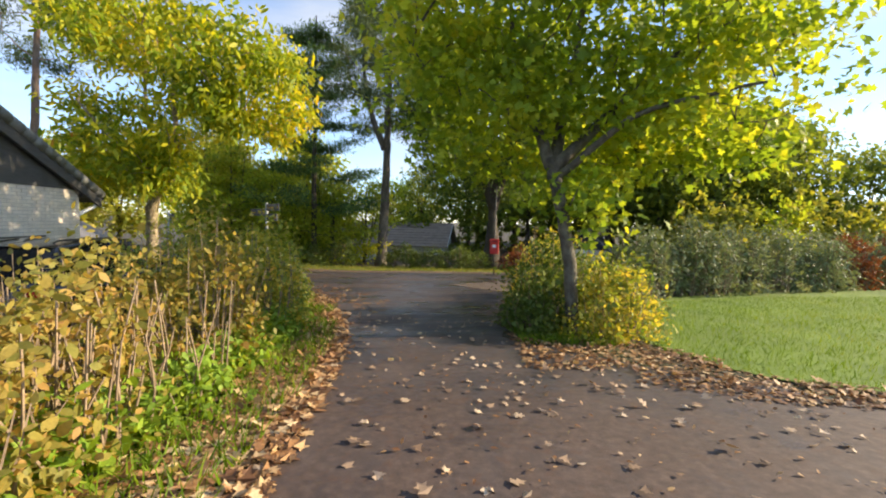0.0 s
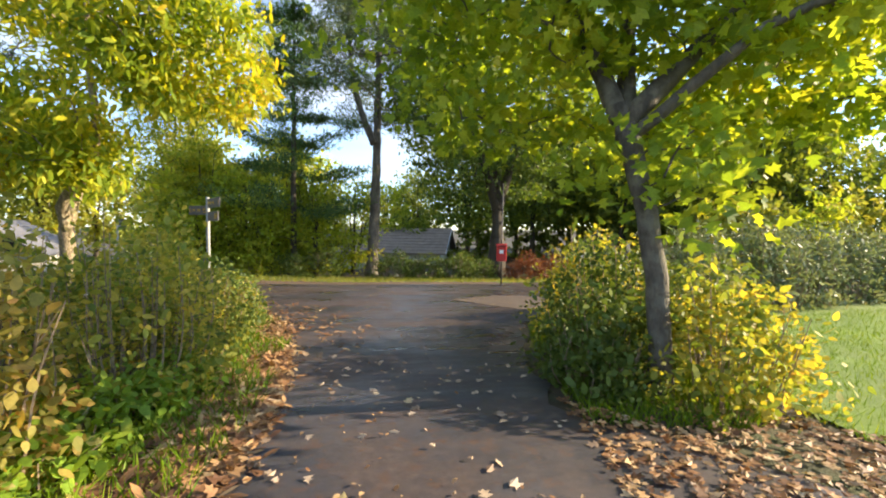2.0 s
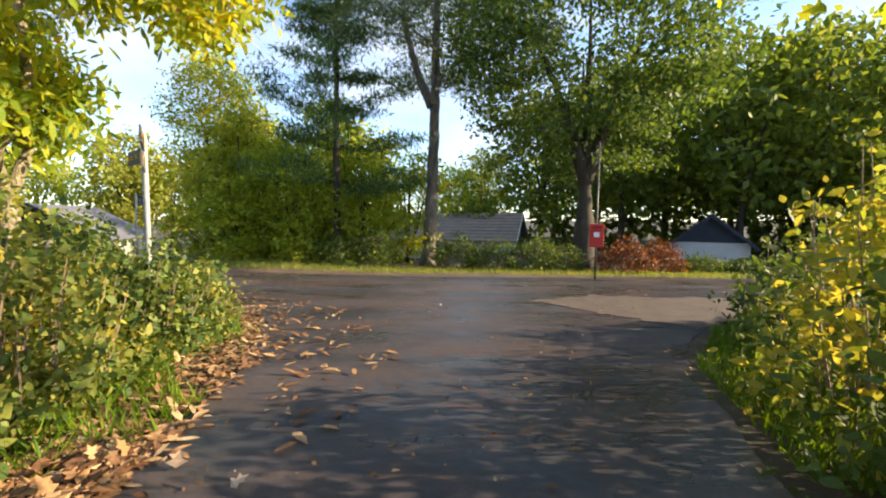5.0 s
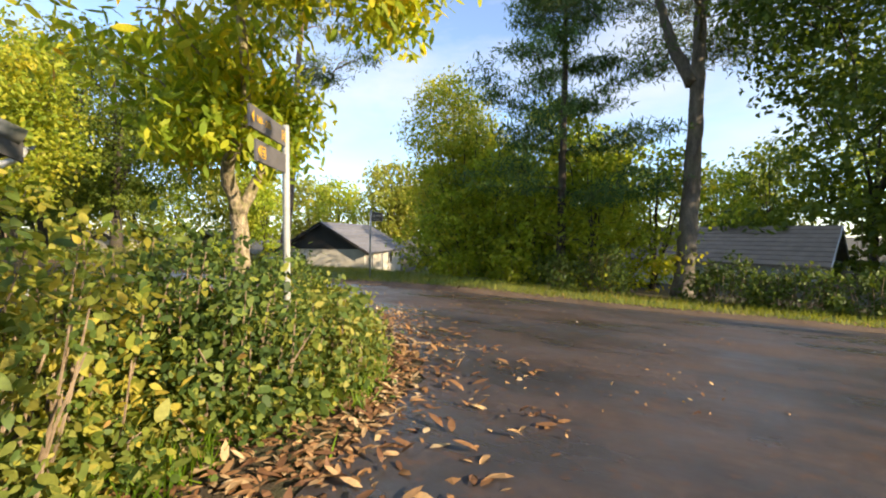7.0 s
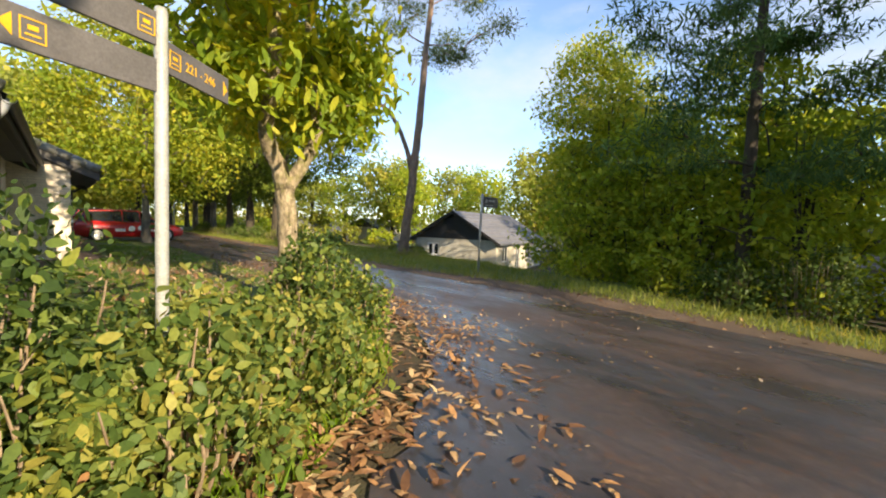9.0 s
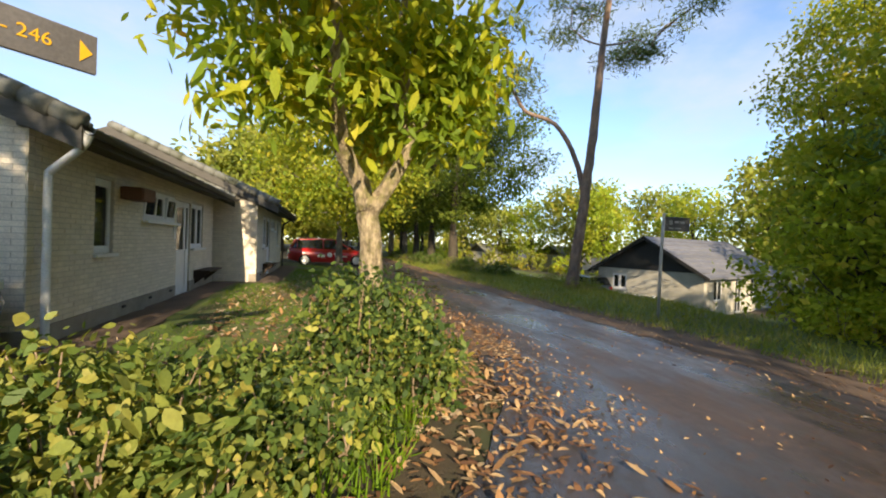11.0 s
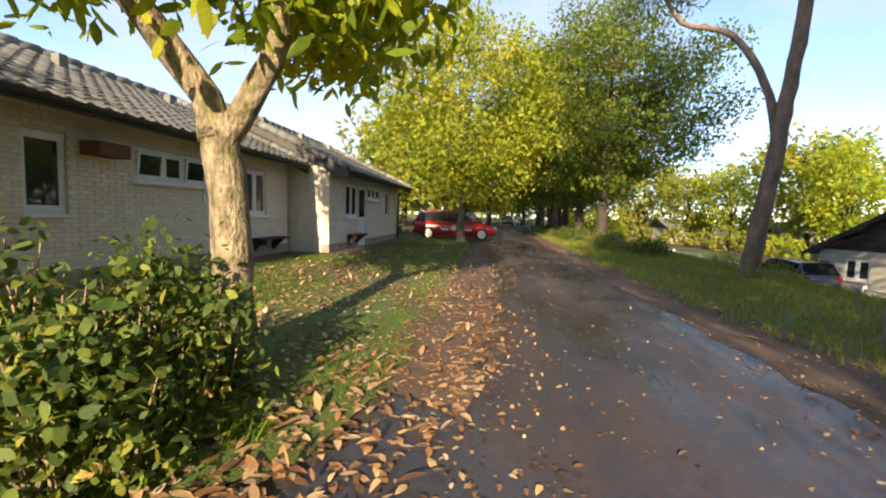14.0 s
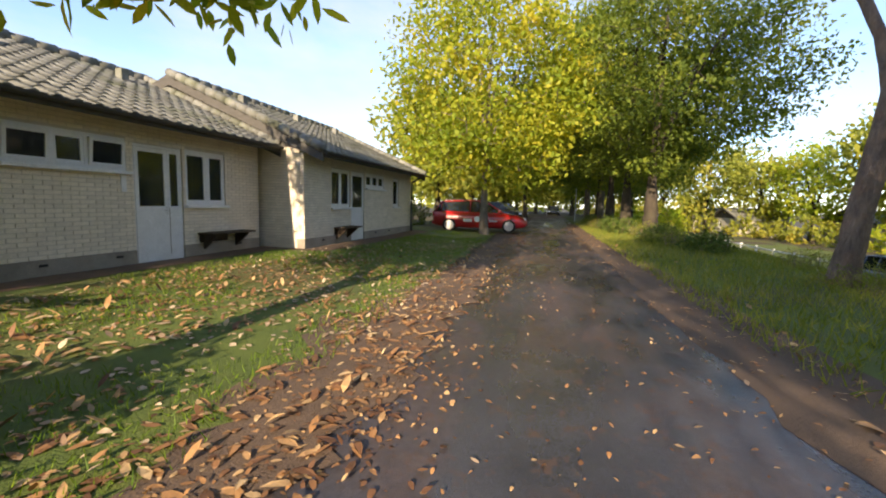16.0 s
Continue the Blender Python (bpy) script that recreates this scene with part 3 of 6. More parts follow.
gxs = np.concatenate([[-900, -400, -200, -120, -80], np.arange(-60, 28, 0.5), [35, 60, 110, 200, 400, 900]])
gys = np.concatenate([[-900, -400, -150, -60, -25], np.arange(-12, 48, 0.5), [60, 90, 150, 300, 900]])
tagged(grid_sheet("ground", gxs, gys, M_SOIL), "bare brown soil with patches of moss and low grass", "ground", kind="structure")
ROAD = [(-0.6, -10), (-0.7, 3), (-0.85, 4.5), (-1.3, 7.3), (-2.1, 10), (-2.75, 11.6), (-3.5, 13.1), (-5.2, 14.4), (-7.2, 15.05), (-9.9, 15.0), (-14.4, 13.95), row_xy(14, 5.3), row_xy(30, 5.0), row_xy(60, 4.6), row_xy(60, 8.4), row_xy(30, 8.5), row_xy(10, 8.8), row_xy(3, 8.85), (-9.6, 19.0), (-5.5, 20.4), (-1.5, 21.3), (2.3, 21.9), (7, 23.0), (16, 25.5), (40, 32), (40, 28.5), (16, 22), (8, 18.6), (4.3, 16.2), (2.7, 14.2), (1.75, 12.2), (1.4, 9.7), (1.35, 7.6), (1.9, 7.0), (3.2, 5.9), (4.6, 5.0), (7, 4.2), (16, 3.0), (16, -10)]
tagged(draped("road", ROAD, M_ROAD, 0.016, 0.35, 0.05), "worn damp dark asphalt road dusted with brown dirt", "road", kind="structure")
tagged(draped("gravel_patch", [(0.3, 16.1), (1.2, 15.2), (2.6, 14.25), (4.2, 15.9), (6.0, 16.7), (4.5, 17.6), (1.8, 17.2)], M_SAND, 0.024, 0.22, jitter=0.11), "pale sandy gravel patch on the road", "gravel", kind="structure")
tagged(draped("lawn_east", [(3.6, 8.2), (3.5, 6.9), (4.3, 5.6), (6, 4.8), (9, 4.2), (30, 3), (60, 3), (60, 30), (18, 19.9), (11, 16.6), (6.6, 13.9), (4.5, 10.5)], M_LAWN, 0.02, 0.6, 0.1), "bright green mown lawn", "lawn", kind="structure")
tagged(draped("lawn_west", [row_xy(-2.6, 4.9), row_xy(-4.2, 3.0), row_xy(-5, 0.7), row_xy(-1.8, 0.65), row_xy(6.5, 0.6), row_xy(6.6, 1.7), row_xy(15, 1.8), row_xy(16, -4), row_xy(19, -4), row_xy(19, 4.4), row_xy(10, 4.7), row_xy(3, 5.2), row_xy(-0.5, 5.4)], M_LAWN2, 0.02, 0.5, 0.08), "patchy green lawn covered with autumn leaves", "lawn", kind="structure")
tagged(draped("leaf_soil", [row_xy(-2.0, 5.75), row_xy(-1.5, 5.2), row_xy(1, 4.7), row_xy(4, 4.8), row_xy(8, 4.9), row_xy(13, 4.7), row_xy(18, 4.4), row_xy(18, 5.25), row_xy(10, 5.55), row_xy(4, 5.9), row_xy(1, 5.9)], M_DIRT, 0.026, 0.3, 0.12), "brown earth strip along the road edge", "soil", kind="structure")
tagged(draped("house_path", [row_xy(-1.7, 0.02), row_xy(-1.8, 0.75), row_xy(6.4, 0.65), row_xy(6.7, 1.8), row_xy(14.8, 1.95), row_xy(14.8, 1.22), row_xy(6.76, 1.22), row_xy(6.76, 0.02)], M_DIRT, 0.03, 0.4, 0.03), "narrow bare strip along the house wall", "path", kind="structure")
tagged(draped("verge_earth", [row_xy(34, 8.0), row_xy(34, 8.9), row_xy(18, 9.1), row_xy(10, 9.3), row_xy(4, 9.5), (-9.0, 19.9), (-5.5, 21.0), (-1.5, 21.8), (2.3, 22.3), (2.3, 21.4), (-1.5, 20.8), (-5.5, 19.9), (-9.2, 18.5), row_xy(4, 8.35), row_xy(10, 8.3), row_xy(18, 8.2)], M_DIRT, 0.019, 0.35, 0.05), "brown bare earth along the verge edge", "soil", kind="structure")
tagged(draped("verge", [row_xy(60, 8.3), row_xy(60, 30), row_xy(20, 30), row_xy(8, 26), row_xy(3, 14.6), (-9, 22.4), (-3, 24.0), (3, 24.5), (12, 27.5), (12, 24.6), (7, 23.0), (2.3, 21.85), (-1.5, 21.25), (-5.5, 20.35), (-9.6, 18.95), row_xy(3, 8.8), row_xy(10, 8.75)], M_LAWN2, 0.012, 0.5, 0.1), "rough grass verge with dead leaves", "verge", kind="structure")

# ---- houses of the row ----
def brick_wall(name, parent, s0, s1, y, z0, z1, holes, singles=0, turn=None, thick=0.22):
    """A wall of thin pale bricks in local axes, with openings; the courses stand proud of the joints."""
    core = Mesh()
    # the wall behind the bricks, cut round the openings
    xs = sorted({s0, s1, *[h[0] for h in holes], *[h[1] for h in holes]})
    zs = sorted({z0, z1, *[h[2] for h in holes], *[h[3] for h in holes]})
    for xa, xb in zip(xs, xs[1:]):
        for za, zb in zip(zs, zs[1:]):
            cx, cz = (xa + xb) / 2, (za + zb) / 2
            if not any(h[0] < cx < h[1] and h[2] < cz < h[3] for h in holes):
                core.box(xa, y, za, xb, y + thick, zb)
    m0 = turn or Matrix.Identity(4)
    wall = part(name, welded(core.data(name, M_MORTAR)), None, parent)
    wall.matrix_local = m0
    rest = Mesh()
    course, length, joint = 0.066, 0.235, 0.011
    unit_mesh = {}
    count = 0
    row = 0
    z = z0 + 0.005
    while z + course - joint < z1:
        x = s0 - (length / 2 if row % 2 else 0)
        while x < s1:
            a, b = max(x, s0 + 0.002), min(x + length - joint, s1 - 0.002)
            spans = [(a, b)] if b - a > 0.02 else []
            for h in holes:
                if z + course - joint > h[2] and z < h[3]:
                    spans = [p for q in spans for p in ((q[0], min(q[1], h[0])), (max(q[0], h[1]), q[1])) if p[1] - p[0] > 0.02]
            for a, b in spans:
                proud = 0.007 + rng.uniform(0, 0.003)
                if count < singles and b - a > length - joint - 0.01 and 2.0 < a < 6.4:
                    if "m" not in unit_mesh:
                        unit_mesh["m"] = Mesh().box(0, 0, 0, length - joint, 0.03, course - joint).data("brick", M_BRICK)
                    ob = part("brick", unit_mesh["m"], None, wall)
                    ob.location = (a, y - proud, z)
                    count += 1
                else:
                    rest.box(a, y - proud, z, b, y + 0.004, z + course - joint)
            x += length
        z += course
        row += 1
    part("brickwork", rest, M_BRICK, wall, kind="stuff")
    return wall


def window(parent, s0, s1, z0, z1, y, panes, curtain=False, tilted=(), sill=True, m=None):
    """A white window of some panes, set into its opening."""
    ob = thing("window", (m or Matrix.Identity(4)) @ pose(0, 0, 0), "white plastic window with dark panes", "")
    ob.parent = parent
    fr = Mesh()
    w = 0.055
    fr.box(s0, y - 0.03, z0, s1, y + 0.05, z0 + w).box(s0, y - 0.03, z1 - w, s1, y + 0.05, z1)
    edges = [s0, *panes, s1]
    for e in edges:
        a = min(max(e - w / 2, s0), s1 - w)
        fr.box(a, y - 0.028, z0 + w, a + w, y + 0.048, z1 - w)
    part("frame", fr, M_WHITE, ob)
    if sill:
        part("sill", Mesh().bevel_box(s0 - 0.04, y - 0.14, z0 - 0.055, s1 + 0.04, y + 0.03, z0 - 0.002, 0.008), M_WHITE, ob)
    for i, (a, b) in enumerate(zip(edges, edges[1:])):
        a, b = a + w * 0.5, b - w * 0.5
        sash = Mesh()
        k = 0.05
        sash.box(a, -0.02, 0, b, 0.03, k).box(a, -0.02, z1 - z0 - 2 * w - k, b, 0.03, z1 - z0 - 2 * w)
        sash.box(a, -0.019, k, a + k, 0.029, z1 - z0 - 2 * w - k).box(b - k, -0.019, k, b, 0.029, z1 - z0 - 2 * w - k)
        lean = 6 if i in tilted else 0
        so = part("sash", sash, M_WHITE, ob)
        so.matrix_local = pose(0, y - 0.02, z0 + w, lean, 0, 0) if lean else pose(0, y - 0.004, z0 + w)
        pane = part("pane", Mesh().box(a + k, 0.002, k, b - k, 0.008, z1 - z0 - 2 * w - k), M_GLASS, so)
        pane.visible_shadow = False
    if curtain:
        for a, b in ((s0 + 0.05, s0 + (s1 - s0) * 0.36), (s1 - (s1 - s0) * 0.34, s1 - 0.05)):
            n = 40
            xs = np.linspace(a, b, n)
            ys = y + 0.16 + 0.025 * np.sin(np.linspace(0, 8 * np.pi, n))
            v = np.vstack([np.column_stack([xs, ys, np.full(n, z0 + 0.03)]), np.column_stack([xs, ys, np.full(n, z1 - 0.03)]), np.column_stack([xs, ys + 0.012, np.full(n, z0 + 0.03)]), np.column_stack([xs, ys + 0.012, np.full(n, z1 - 0.03)])])
            f = [(i, i + 1, n + i + 1, n + i) for i in range(n - 1)] + [(2 * n + i, 3 * n + i, 3 * n + i + 1, 2 * n + i + 1) for i in range(n - 1)]
            part("curtain", Mesh().add(v, f), M_CURTAIN, ob, "brown pleated curtain")
    return ob


def stable_door(parent, s0, s1, z0, z1, y, split=0.92, side=0.0):
    """A white door: glass above, a solid panel below, with a narrow side light."""
    ob = thing("door", Matrix.Identity(4), "closed white door, glazed above a plain lower panel", "")
    ob.parent = parent
    fr = Mesh()
    w = 0.06
    fr.box(s0 - w, y - 0.04, z0, s0, y + 0.06, z1 + w).box(s1, y - 0.04, z0, s1 + w, y + 0.06, z1 + w).box(s0, y - 0.04, z1, s1, y + 0.06, z1 + w)
    part("frame", fr, M_WHITE, ob)
    leaf_end = s1 - side
    zs = z0 + (z1 - z0) * (split / 2.05)
    low = Mesh().bevel_box(s0 + 0.005, y - 0.05, z0 + 0.01, s1 - 0.005, y + 0.0, zs + 0.1, 0.006)
    part("lower_panel", low, M_WHITE, ob)
    part("panel_line", Mesh().box(leaf_end + 0.01, y - 0.056, z0 + 0.12, leaf_end + 0.02, y - 0.05, zs + 0.08), M_PLINTH, ob)
    up = Mesh()
    k = 0.075
    up.box(s0 + 0.005, y - 0.045, zs + 0.1, s0 + k, y, z1 - 0.005).box(leaf_end - k, y - 0.045, zs + 0.1, leaf_end, y, z1 - 0.005)
    up.box(s0 + k, y - 0.045, z1 - k, leaf_end - k, y, z1 - 0.005)
    if side:
        up.box(leaf_end + 0.006, y - 0.045, zs + 0.1, leaf_end + 0.05, y, z1 - 0.005).box(s1 - 0.05, y - 0.045, zs + 0.1, s1 - 0.006, y, z1 - 0.005).box(leaf_end + 0.05, y - 0.045, z1 - 0.06, s1 - 0.05, y, z1 - 0.005)
        p = part("side_pane", Mesh().box(leaf_end + 0.05, y - 0.025, zs + 0.1, s1 - 0.05, y - 0.018, z1 - 0.06), M_GLASS, ob)
        p.visible_shadow = False
    part("upper_frame", up, M_WHITE, ob)
    p = part("pane", Mesh().box(s0 + k, y - 0.025, zs + 0.1, leaf_end - k, y - 0.018, z1 - k), M_GLASS, ob)
    p.visible_shadow = False
    h = Mesh().tube([(leaf_end - 0.035, y - 0.045, zs + 0.03), (leaf_end - 0.035, y - 0.09, zs + 0.03), (leaf_end - 0.14, y - 0.095, zs + 0.03)], 0.009, 8)
    h.box(leaf_end - 0.055, y - 0.056, zs - 0.06, leaf_end - 0.015, y - 0.05, zs + 0.09)
    part("handle", h, M_RIM, ob, "grey metal door handle")
    return ob


def tile_mesh(w, l):
    """One wavy clay tile, its lower edge thick."""
    n = 7
    xs = np.linspace(0, w, n)
    prof = 0.028 * np.sin(xs / w * 2 * np.pi + 0.6)
    top0 = np.column_stack([xs, np.zeros(n), prof + 0.035])
    top1 = np.column_stack([xs, np.full(n, l), prof + 0.004])
    bot0 = np.column_stack([xs, np.zeros(n), prof + 0.008])
    f = [(i, i + 1, n + i + 1, n + i) for i in range(n - 1)] + [(2 * n + i, 2 * n + i + 1, i + 1, i) for i in range(n - 1)]
    return np.vstack([top0, top1, bot0]), f


def tiled_slope(parent, s0, s1, y0, z0, y1, z1, singles=0, name="roof_slope", flip=False, keep=None):
    """A slope of tiles from the eave (y0, z0) to the ridge (y1, z1)."""
    run = math.hypot(y1 - y0, z1 - z0)
    ang = math.atan2(z1 - z0, abs(y1 - y0))
    m = pose(s0, y0, z0, math.degrees(ang)) if not flip else pose(s1, y0, z0, math.degrees(ang), 0, 0)
    if flip:
        m = pose(s1, y0, z0, 0, 0, 180) @ pose(0, 0, 0, math.degrees(ang))
    base = part(name, Mesh().box(0, 0, -0.09, s1 - s0, run, -0.012), M_GREYBOARD, parent)
    base.matrix_local = m
    w, gap = 0.262, 0.325
    cols, rows = int((s1 - s0) / w), int(run / gap)
    w, gap = (s1 - s0) / cols, run / rows
    v, f = tile_mesh(w * 0.995, gap * 1.12)
    one = Mesh().add(v, f).data("roof_tile", M_TILE, True)
    rest = Mesh()
    count = 0
    for j in range(rows):
        for i in range(cols):
            off = np.array([i * w, j * gap - 0.03, rng.uniform(-0.004, 0.006)])
            if count < singles and i * w < 5.2:
                ob = part("roof_tile", one, None, base)
                ob.location = off
                ob.rotation_euler = (0, 0, rng.normal(0, 0.008))
                count += 1
            else:
                rest.add(v + off, f)
    if rest.n:
        part("tile_field", rest, M_TILE, base, kind="stuff", smooth=True)
    return base


def ridge(parent, s0, s1, y, z):
    n = int((s1 - s0) / 0.4)
    step = (s1 - s0) / n
    m = Mesh()
    for i in range(n):
        m.tube([(s0 + i * step, y, z + 0.01), (s0 + (i + 1.08) * step, y, z + 0.025)], [0.12, 0.135], 10)
    part("ridge_tiles", m, M_TILE, parent, smooth=True, kind="stuff")


def gutter(parent, s0, s1, y, z):
    ang = np.linspace(np.pi, 2 * np.pi, 9)
    prof = np.column_stack([np.cos(ang) * 0.062, np.sin(ang) * 0.062])
    inner = prof[::-1] * 0.88
    p = np.vstack([prof, inner])
    k = len(p)
    v = np.vstack([np.column_stack([np.full(k, s), y + p[:, 0], z + p[:, 1]]) for s in (s0, s1)])
    f = [(i, (i + 1) % k, k + (i + 1) % k, k + i) for i in range(k)] + [tuple(range(k)), tuple(range(2 * k - 1, k - 1, -1))]
    part("gutter", Mesh().add(v, f), M_GUTTER, parent)


def wall_bench(s0, s1, y, z, name="wall_bench"):
    ob = thing(name, ROW @ pose((s0 + s1) / 2, y, z), "dark stained wooden bench board on wall brackets", "bench", "benches on the house wall")
    l = (s1 - s0) / 2
    part("seat_board", Mesh().bevel_box(-l, -0.38, -0.03, l, -0.01, 0.012, 0.008), M_WOOD, ob)
    for x in (-l + 0.18, l - 0.2):
        part("bracket", Mesh().add([(x - 0.03, -0.002, -0.34), (x - 0.03, -0.002, -0.03), (x - 0.03, -0.33, -0.03), (x - 0.03, -0.3, -0.08), (x + 0.03, -0.002, -0.34), (x + 0.03, -0.002, -0.03), (x + 0.03, -0.33, -0.03), (x + 0.03, -0.3, -0.08)], [(0, 1, 2, 3), (7, 6, 5, 4), (0, 4, 5, 1), (1, 5, 6, 2), (2, 6, 7, 3), (3, 7, 4, 0)]), M_WOOD, ob)
    part("back_board", Mesh().box(-l + 0.05, -0.022, -0.2, l * 0.25, -0.002, -0.035), M_WOOD, ob)
    return ob


def vents(parent, spots, y, z):
    for s in spots:
        part("air_vent", Mesh().box(s - 0.05, y - 0.02, z - 0.018, s + 0.05, y + 0.01, z + 0.018), M_BLACK, parent)


def bungalow(label, s0, s1, y, depth, ridge_y, ridge_z, eave_z, floor_z, holes, singles, tiles, over=0.55):
    """One unit of the row: brick front, side walls, roof with overhang and gutter."""
    ob = thing("house", ROW, label, "house", "bungalows of the row")
    top = eave_z + 0.12
    pl = 0.36
    front = brick_wall("front_wall", ob, s0, s1, y, pl, top, [(a, b, max(c, pl), d) for a, b, c, d in holes], singles)
    core = Mesh()
    cuts = sorted({s0 - 0.012, s1 + 0.012, *[h[0] for h in holes if h[2] < pl], *[h[1] for h in holes if h[2] < pl]})
    for a, b in zip(cuts, cuts[1:]):
        if not any(h[0] < (a + b) / 2 < h[1] and h[2] < pl for h in holes):
            core.box(a, y - 0.014, -0.35, b, y + 0.2, pl - 0.003)
    part("plinth", core, M_PLINTH, ob)
    slope = (ridge_z - eave_z) / (ridge_y - (y - over))
    back = y + depth
    for s, nm in ((s0, "side_wall"), (s1, "side_wall")):
        turn = Matrix.Translation((s, y, 0)) @ pose(0, 0, 0, 0, 0, -90 if s == s0 else 90)
        a, b = (-depth, -0.0) if s == s0 else (0.0, depth)
        brick_wall(nm, ob, a, b, 0.001, -0.3, top, [], 0, turn)
        gable = Mesh()
        t = 0.1
        zz = lambda yy: eave_z + (yy - (y - over)) * slope - 0.1
        sgn = -1 if s == s0 else 1
        pts = [(y, top), (back, top), (back, max(top + 0.02, zz(2 * ridge_y - back))), (ridge_y, ridge_z - 0.1), (y, max(top + 0.02, zz(y)))]
        k = len(pts)
        xo = s + sgn * 0.03
        v = [(xo, p[0], p[1]) for p in pts] + [(xo - sgn * t, p[0], p[1]) for p in pts]
        gable.add(v, [tuple(range(k)), tuple(range(2 * k - 1, k - 1, -1))] + [(i, (i + 1) % k, k + (i + 1) % k, k + i) for i in range(k)])
        part("gable_boards", gable, M_GREYBOARD, ob)
    part("back_wall", Mesh().box(s0, back - 0.2, -0.3, s1, back, top), M_MORTAR, ob)
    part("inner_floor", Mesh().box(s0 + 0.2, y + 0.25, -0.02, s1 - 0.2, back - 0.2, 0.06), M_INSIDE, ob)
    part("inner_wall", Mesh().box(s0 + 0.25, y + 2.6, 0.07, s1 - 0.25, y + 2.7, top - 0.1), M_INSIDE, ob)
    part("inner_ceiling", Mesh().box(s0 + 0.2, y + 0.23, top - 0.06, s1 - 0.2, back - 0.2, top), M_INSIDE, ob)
    tiled_slope(ob, s0 - 0.12, s1 + 0.12, y - over, eave_z, ridge_y, ridge_z, tiles)
    tiled_slope(ob, s0 - 0.12, s1 + 0.12, 2 * ridge_y - (y - over), eave_z, ridge_y, ridge_z, 0, flip=True)
    ridge(ob, s0 - 0.12, s1 + 0.12, ridge_y, ridge_z + 0.02)
    part("soffit", Mesh().box(s0 - 0.1, y - over + 0.03, eave_z - 0.02, s1 + 0.1, y + 0.05, eave_z + 0.01), M_GREYBOARD, ob)
    part("fascia", Mesh().box(s0 - 0.12, y - over - 0.0, eave_z - 0.13, s1 + 0.12, y - over + 0.028, eave_z + 0.03), M_GREYBOARD, ob)
    gutter(ob, s0 - 0.14, s1 + 0.1, y - over - 0.065, eave_z - 0.01)
    for s in (s0 - 0.13, s1 + 0.1):
        barge = Mesh()
        for ya, za, yb, zb in ((y - over, eave_z, ridge_y, ridge_z), (2 * ridge_y - (y - over), eave_z, ridge_y, ridge_z)):
            v = [(s + dx, yy, zz2 + dz) for dx in (-0.03, 0.03) for yy, zz2, dz in ((ya, za, -0.24), (yb, zb, -0.24), (yb, zb, 0.03), (ya, za, 0.03))]
            barge.add(v, [(0, 1, 2, 3), (7, 6, 5, 4), (0, 4, 5, 1), (1, 5, 6, 2), (2, 6, 7, 3), (3, 7, 4, 0)])
        part("barge_board", barge, M_GREYBOARD, ob)
        caps = Mesh()
        n = 15
        for i in range(n):
            a, b = i / n, (i + 1.06) / n
            pa = np.array([s, y - over + (ridge_y - y + over) * a, eave_z + (ridge_z - eave_z) * a + 0.06])
            pb = np.array([s, y - over + (ridge_y - y + over) * b, eave_z + (ridge_z - eave_z) * b + 0.07])
            caps.tube([pa, pb], [0.115, 0.1], 8)
        part("verge_tiles", caps, M_TILE, ob, kind="stuff", smooth=True)
    for s in np.linspace(s0 + 1.4, s1 - 1.2, 3):
        yy = ridge_y - 0.9
        zz3 = eave_z + (yy - (y - over)) * slope
        part("roof_vent", Mesh().bevel_box(s - 0.09, yy - 0.09, zz3 - 0.05, s + 0.09, yy + 0.09, zz3 + 0.24, 0.015), M_TILE, ob)
    return ob


holes1 = [(-0.05, 0.52, 1.15, 2.22), (1.6, 3.3, 1.70, 2.24), (3.42, 4.42, 0.10, 2.20), (4.48, 5.52, 1.14, 2.22)]
unit_b = bungalow("pale brick bungalow with mossy grey tiles, white windows and door", -1.45, 6.6, 0.0, 7.4, 3.45, 4.25, 2.56, 0.1, holes1, 300, 300)
window(unit_b, -0.05, 0.52, 1.15, 2.22, 0.07, [], tilted=())
window(unit_b, 1.6, 3.3, 1.70, 2.24, 0.03, [2.2, 2.68], tilted=(0, 2))
stable_door(unit_b, 3.46, 4.38, 0.10, 2.15, 0.07, side=0.27)
window(unit_b, 4.48, 5.52, 1.14, 2.22, 0.05, [5.04], curtain=True)
vents(unit_b, (0.9, 2.0, 3.1, 5.9), -0.016, 0.28)
spout = Mesh().tube(spline([(-1.55, -0.6, 2.52), (-1.5, -0.5, 2.36), (-1.3, -0.14, 2.12), (-1.28, -0.1, 2.0), (-1.28, -0.1, 1.2), (-1.28, -0.1, 0.05)], 24), 0.042, 10)
part("downpipe", spout, M_WHITE, unit_b, "pale grey downpipe", smooth=True)
part("number_plate", Mesh().bevel_box(3.18, -0.035, 1.36, 3.27, -0.012, 1.66, 0.004), M_WHITE, unit_b, "small pale house number plate")
holes2 = [(8.05, 9.15, 1.12, 2.18), (9.2, 10.1, 0.12, 2.18), (10.2, 11.7, 1.74, 2.2), (12.6, 13.2, 1.14, 2.18)]
unit_c = bungalow("pale brick bungalow standing further forward, with mossy grey tiles", 6.75, 14.6, -1.16, 7.6, 2.55, 4.33, 2.44, 0.1, holes2, 0, 0, 0.6)
window(unit_c, 8.05, 9.15, 1.12, 2.18, -1.1, [8.6], curtain=True)
stable_door(unit_c, 9.24, 10.06, 0.12, 2.13, -1.1)
window(unit_c, 10.2, 11.7, 1.74, 2.2, -1.12, [10.7, 11.2])
window(unit_c, 12.6, 13.2, 1.14, 2.18, -1.1, [])
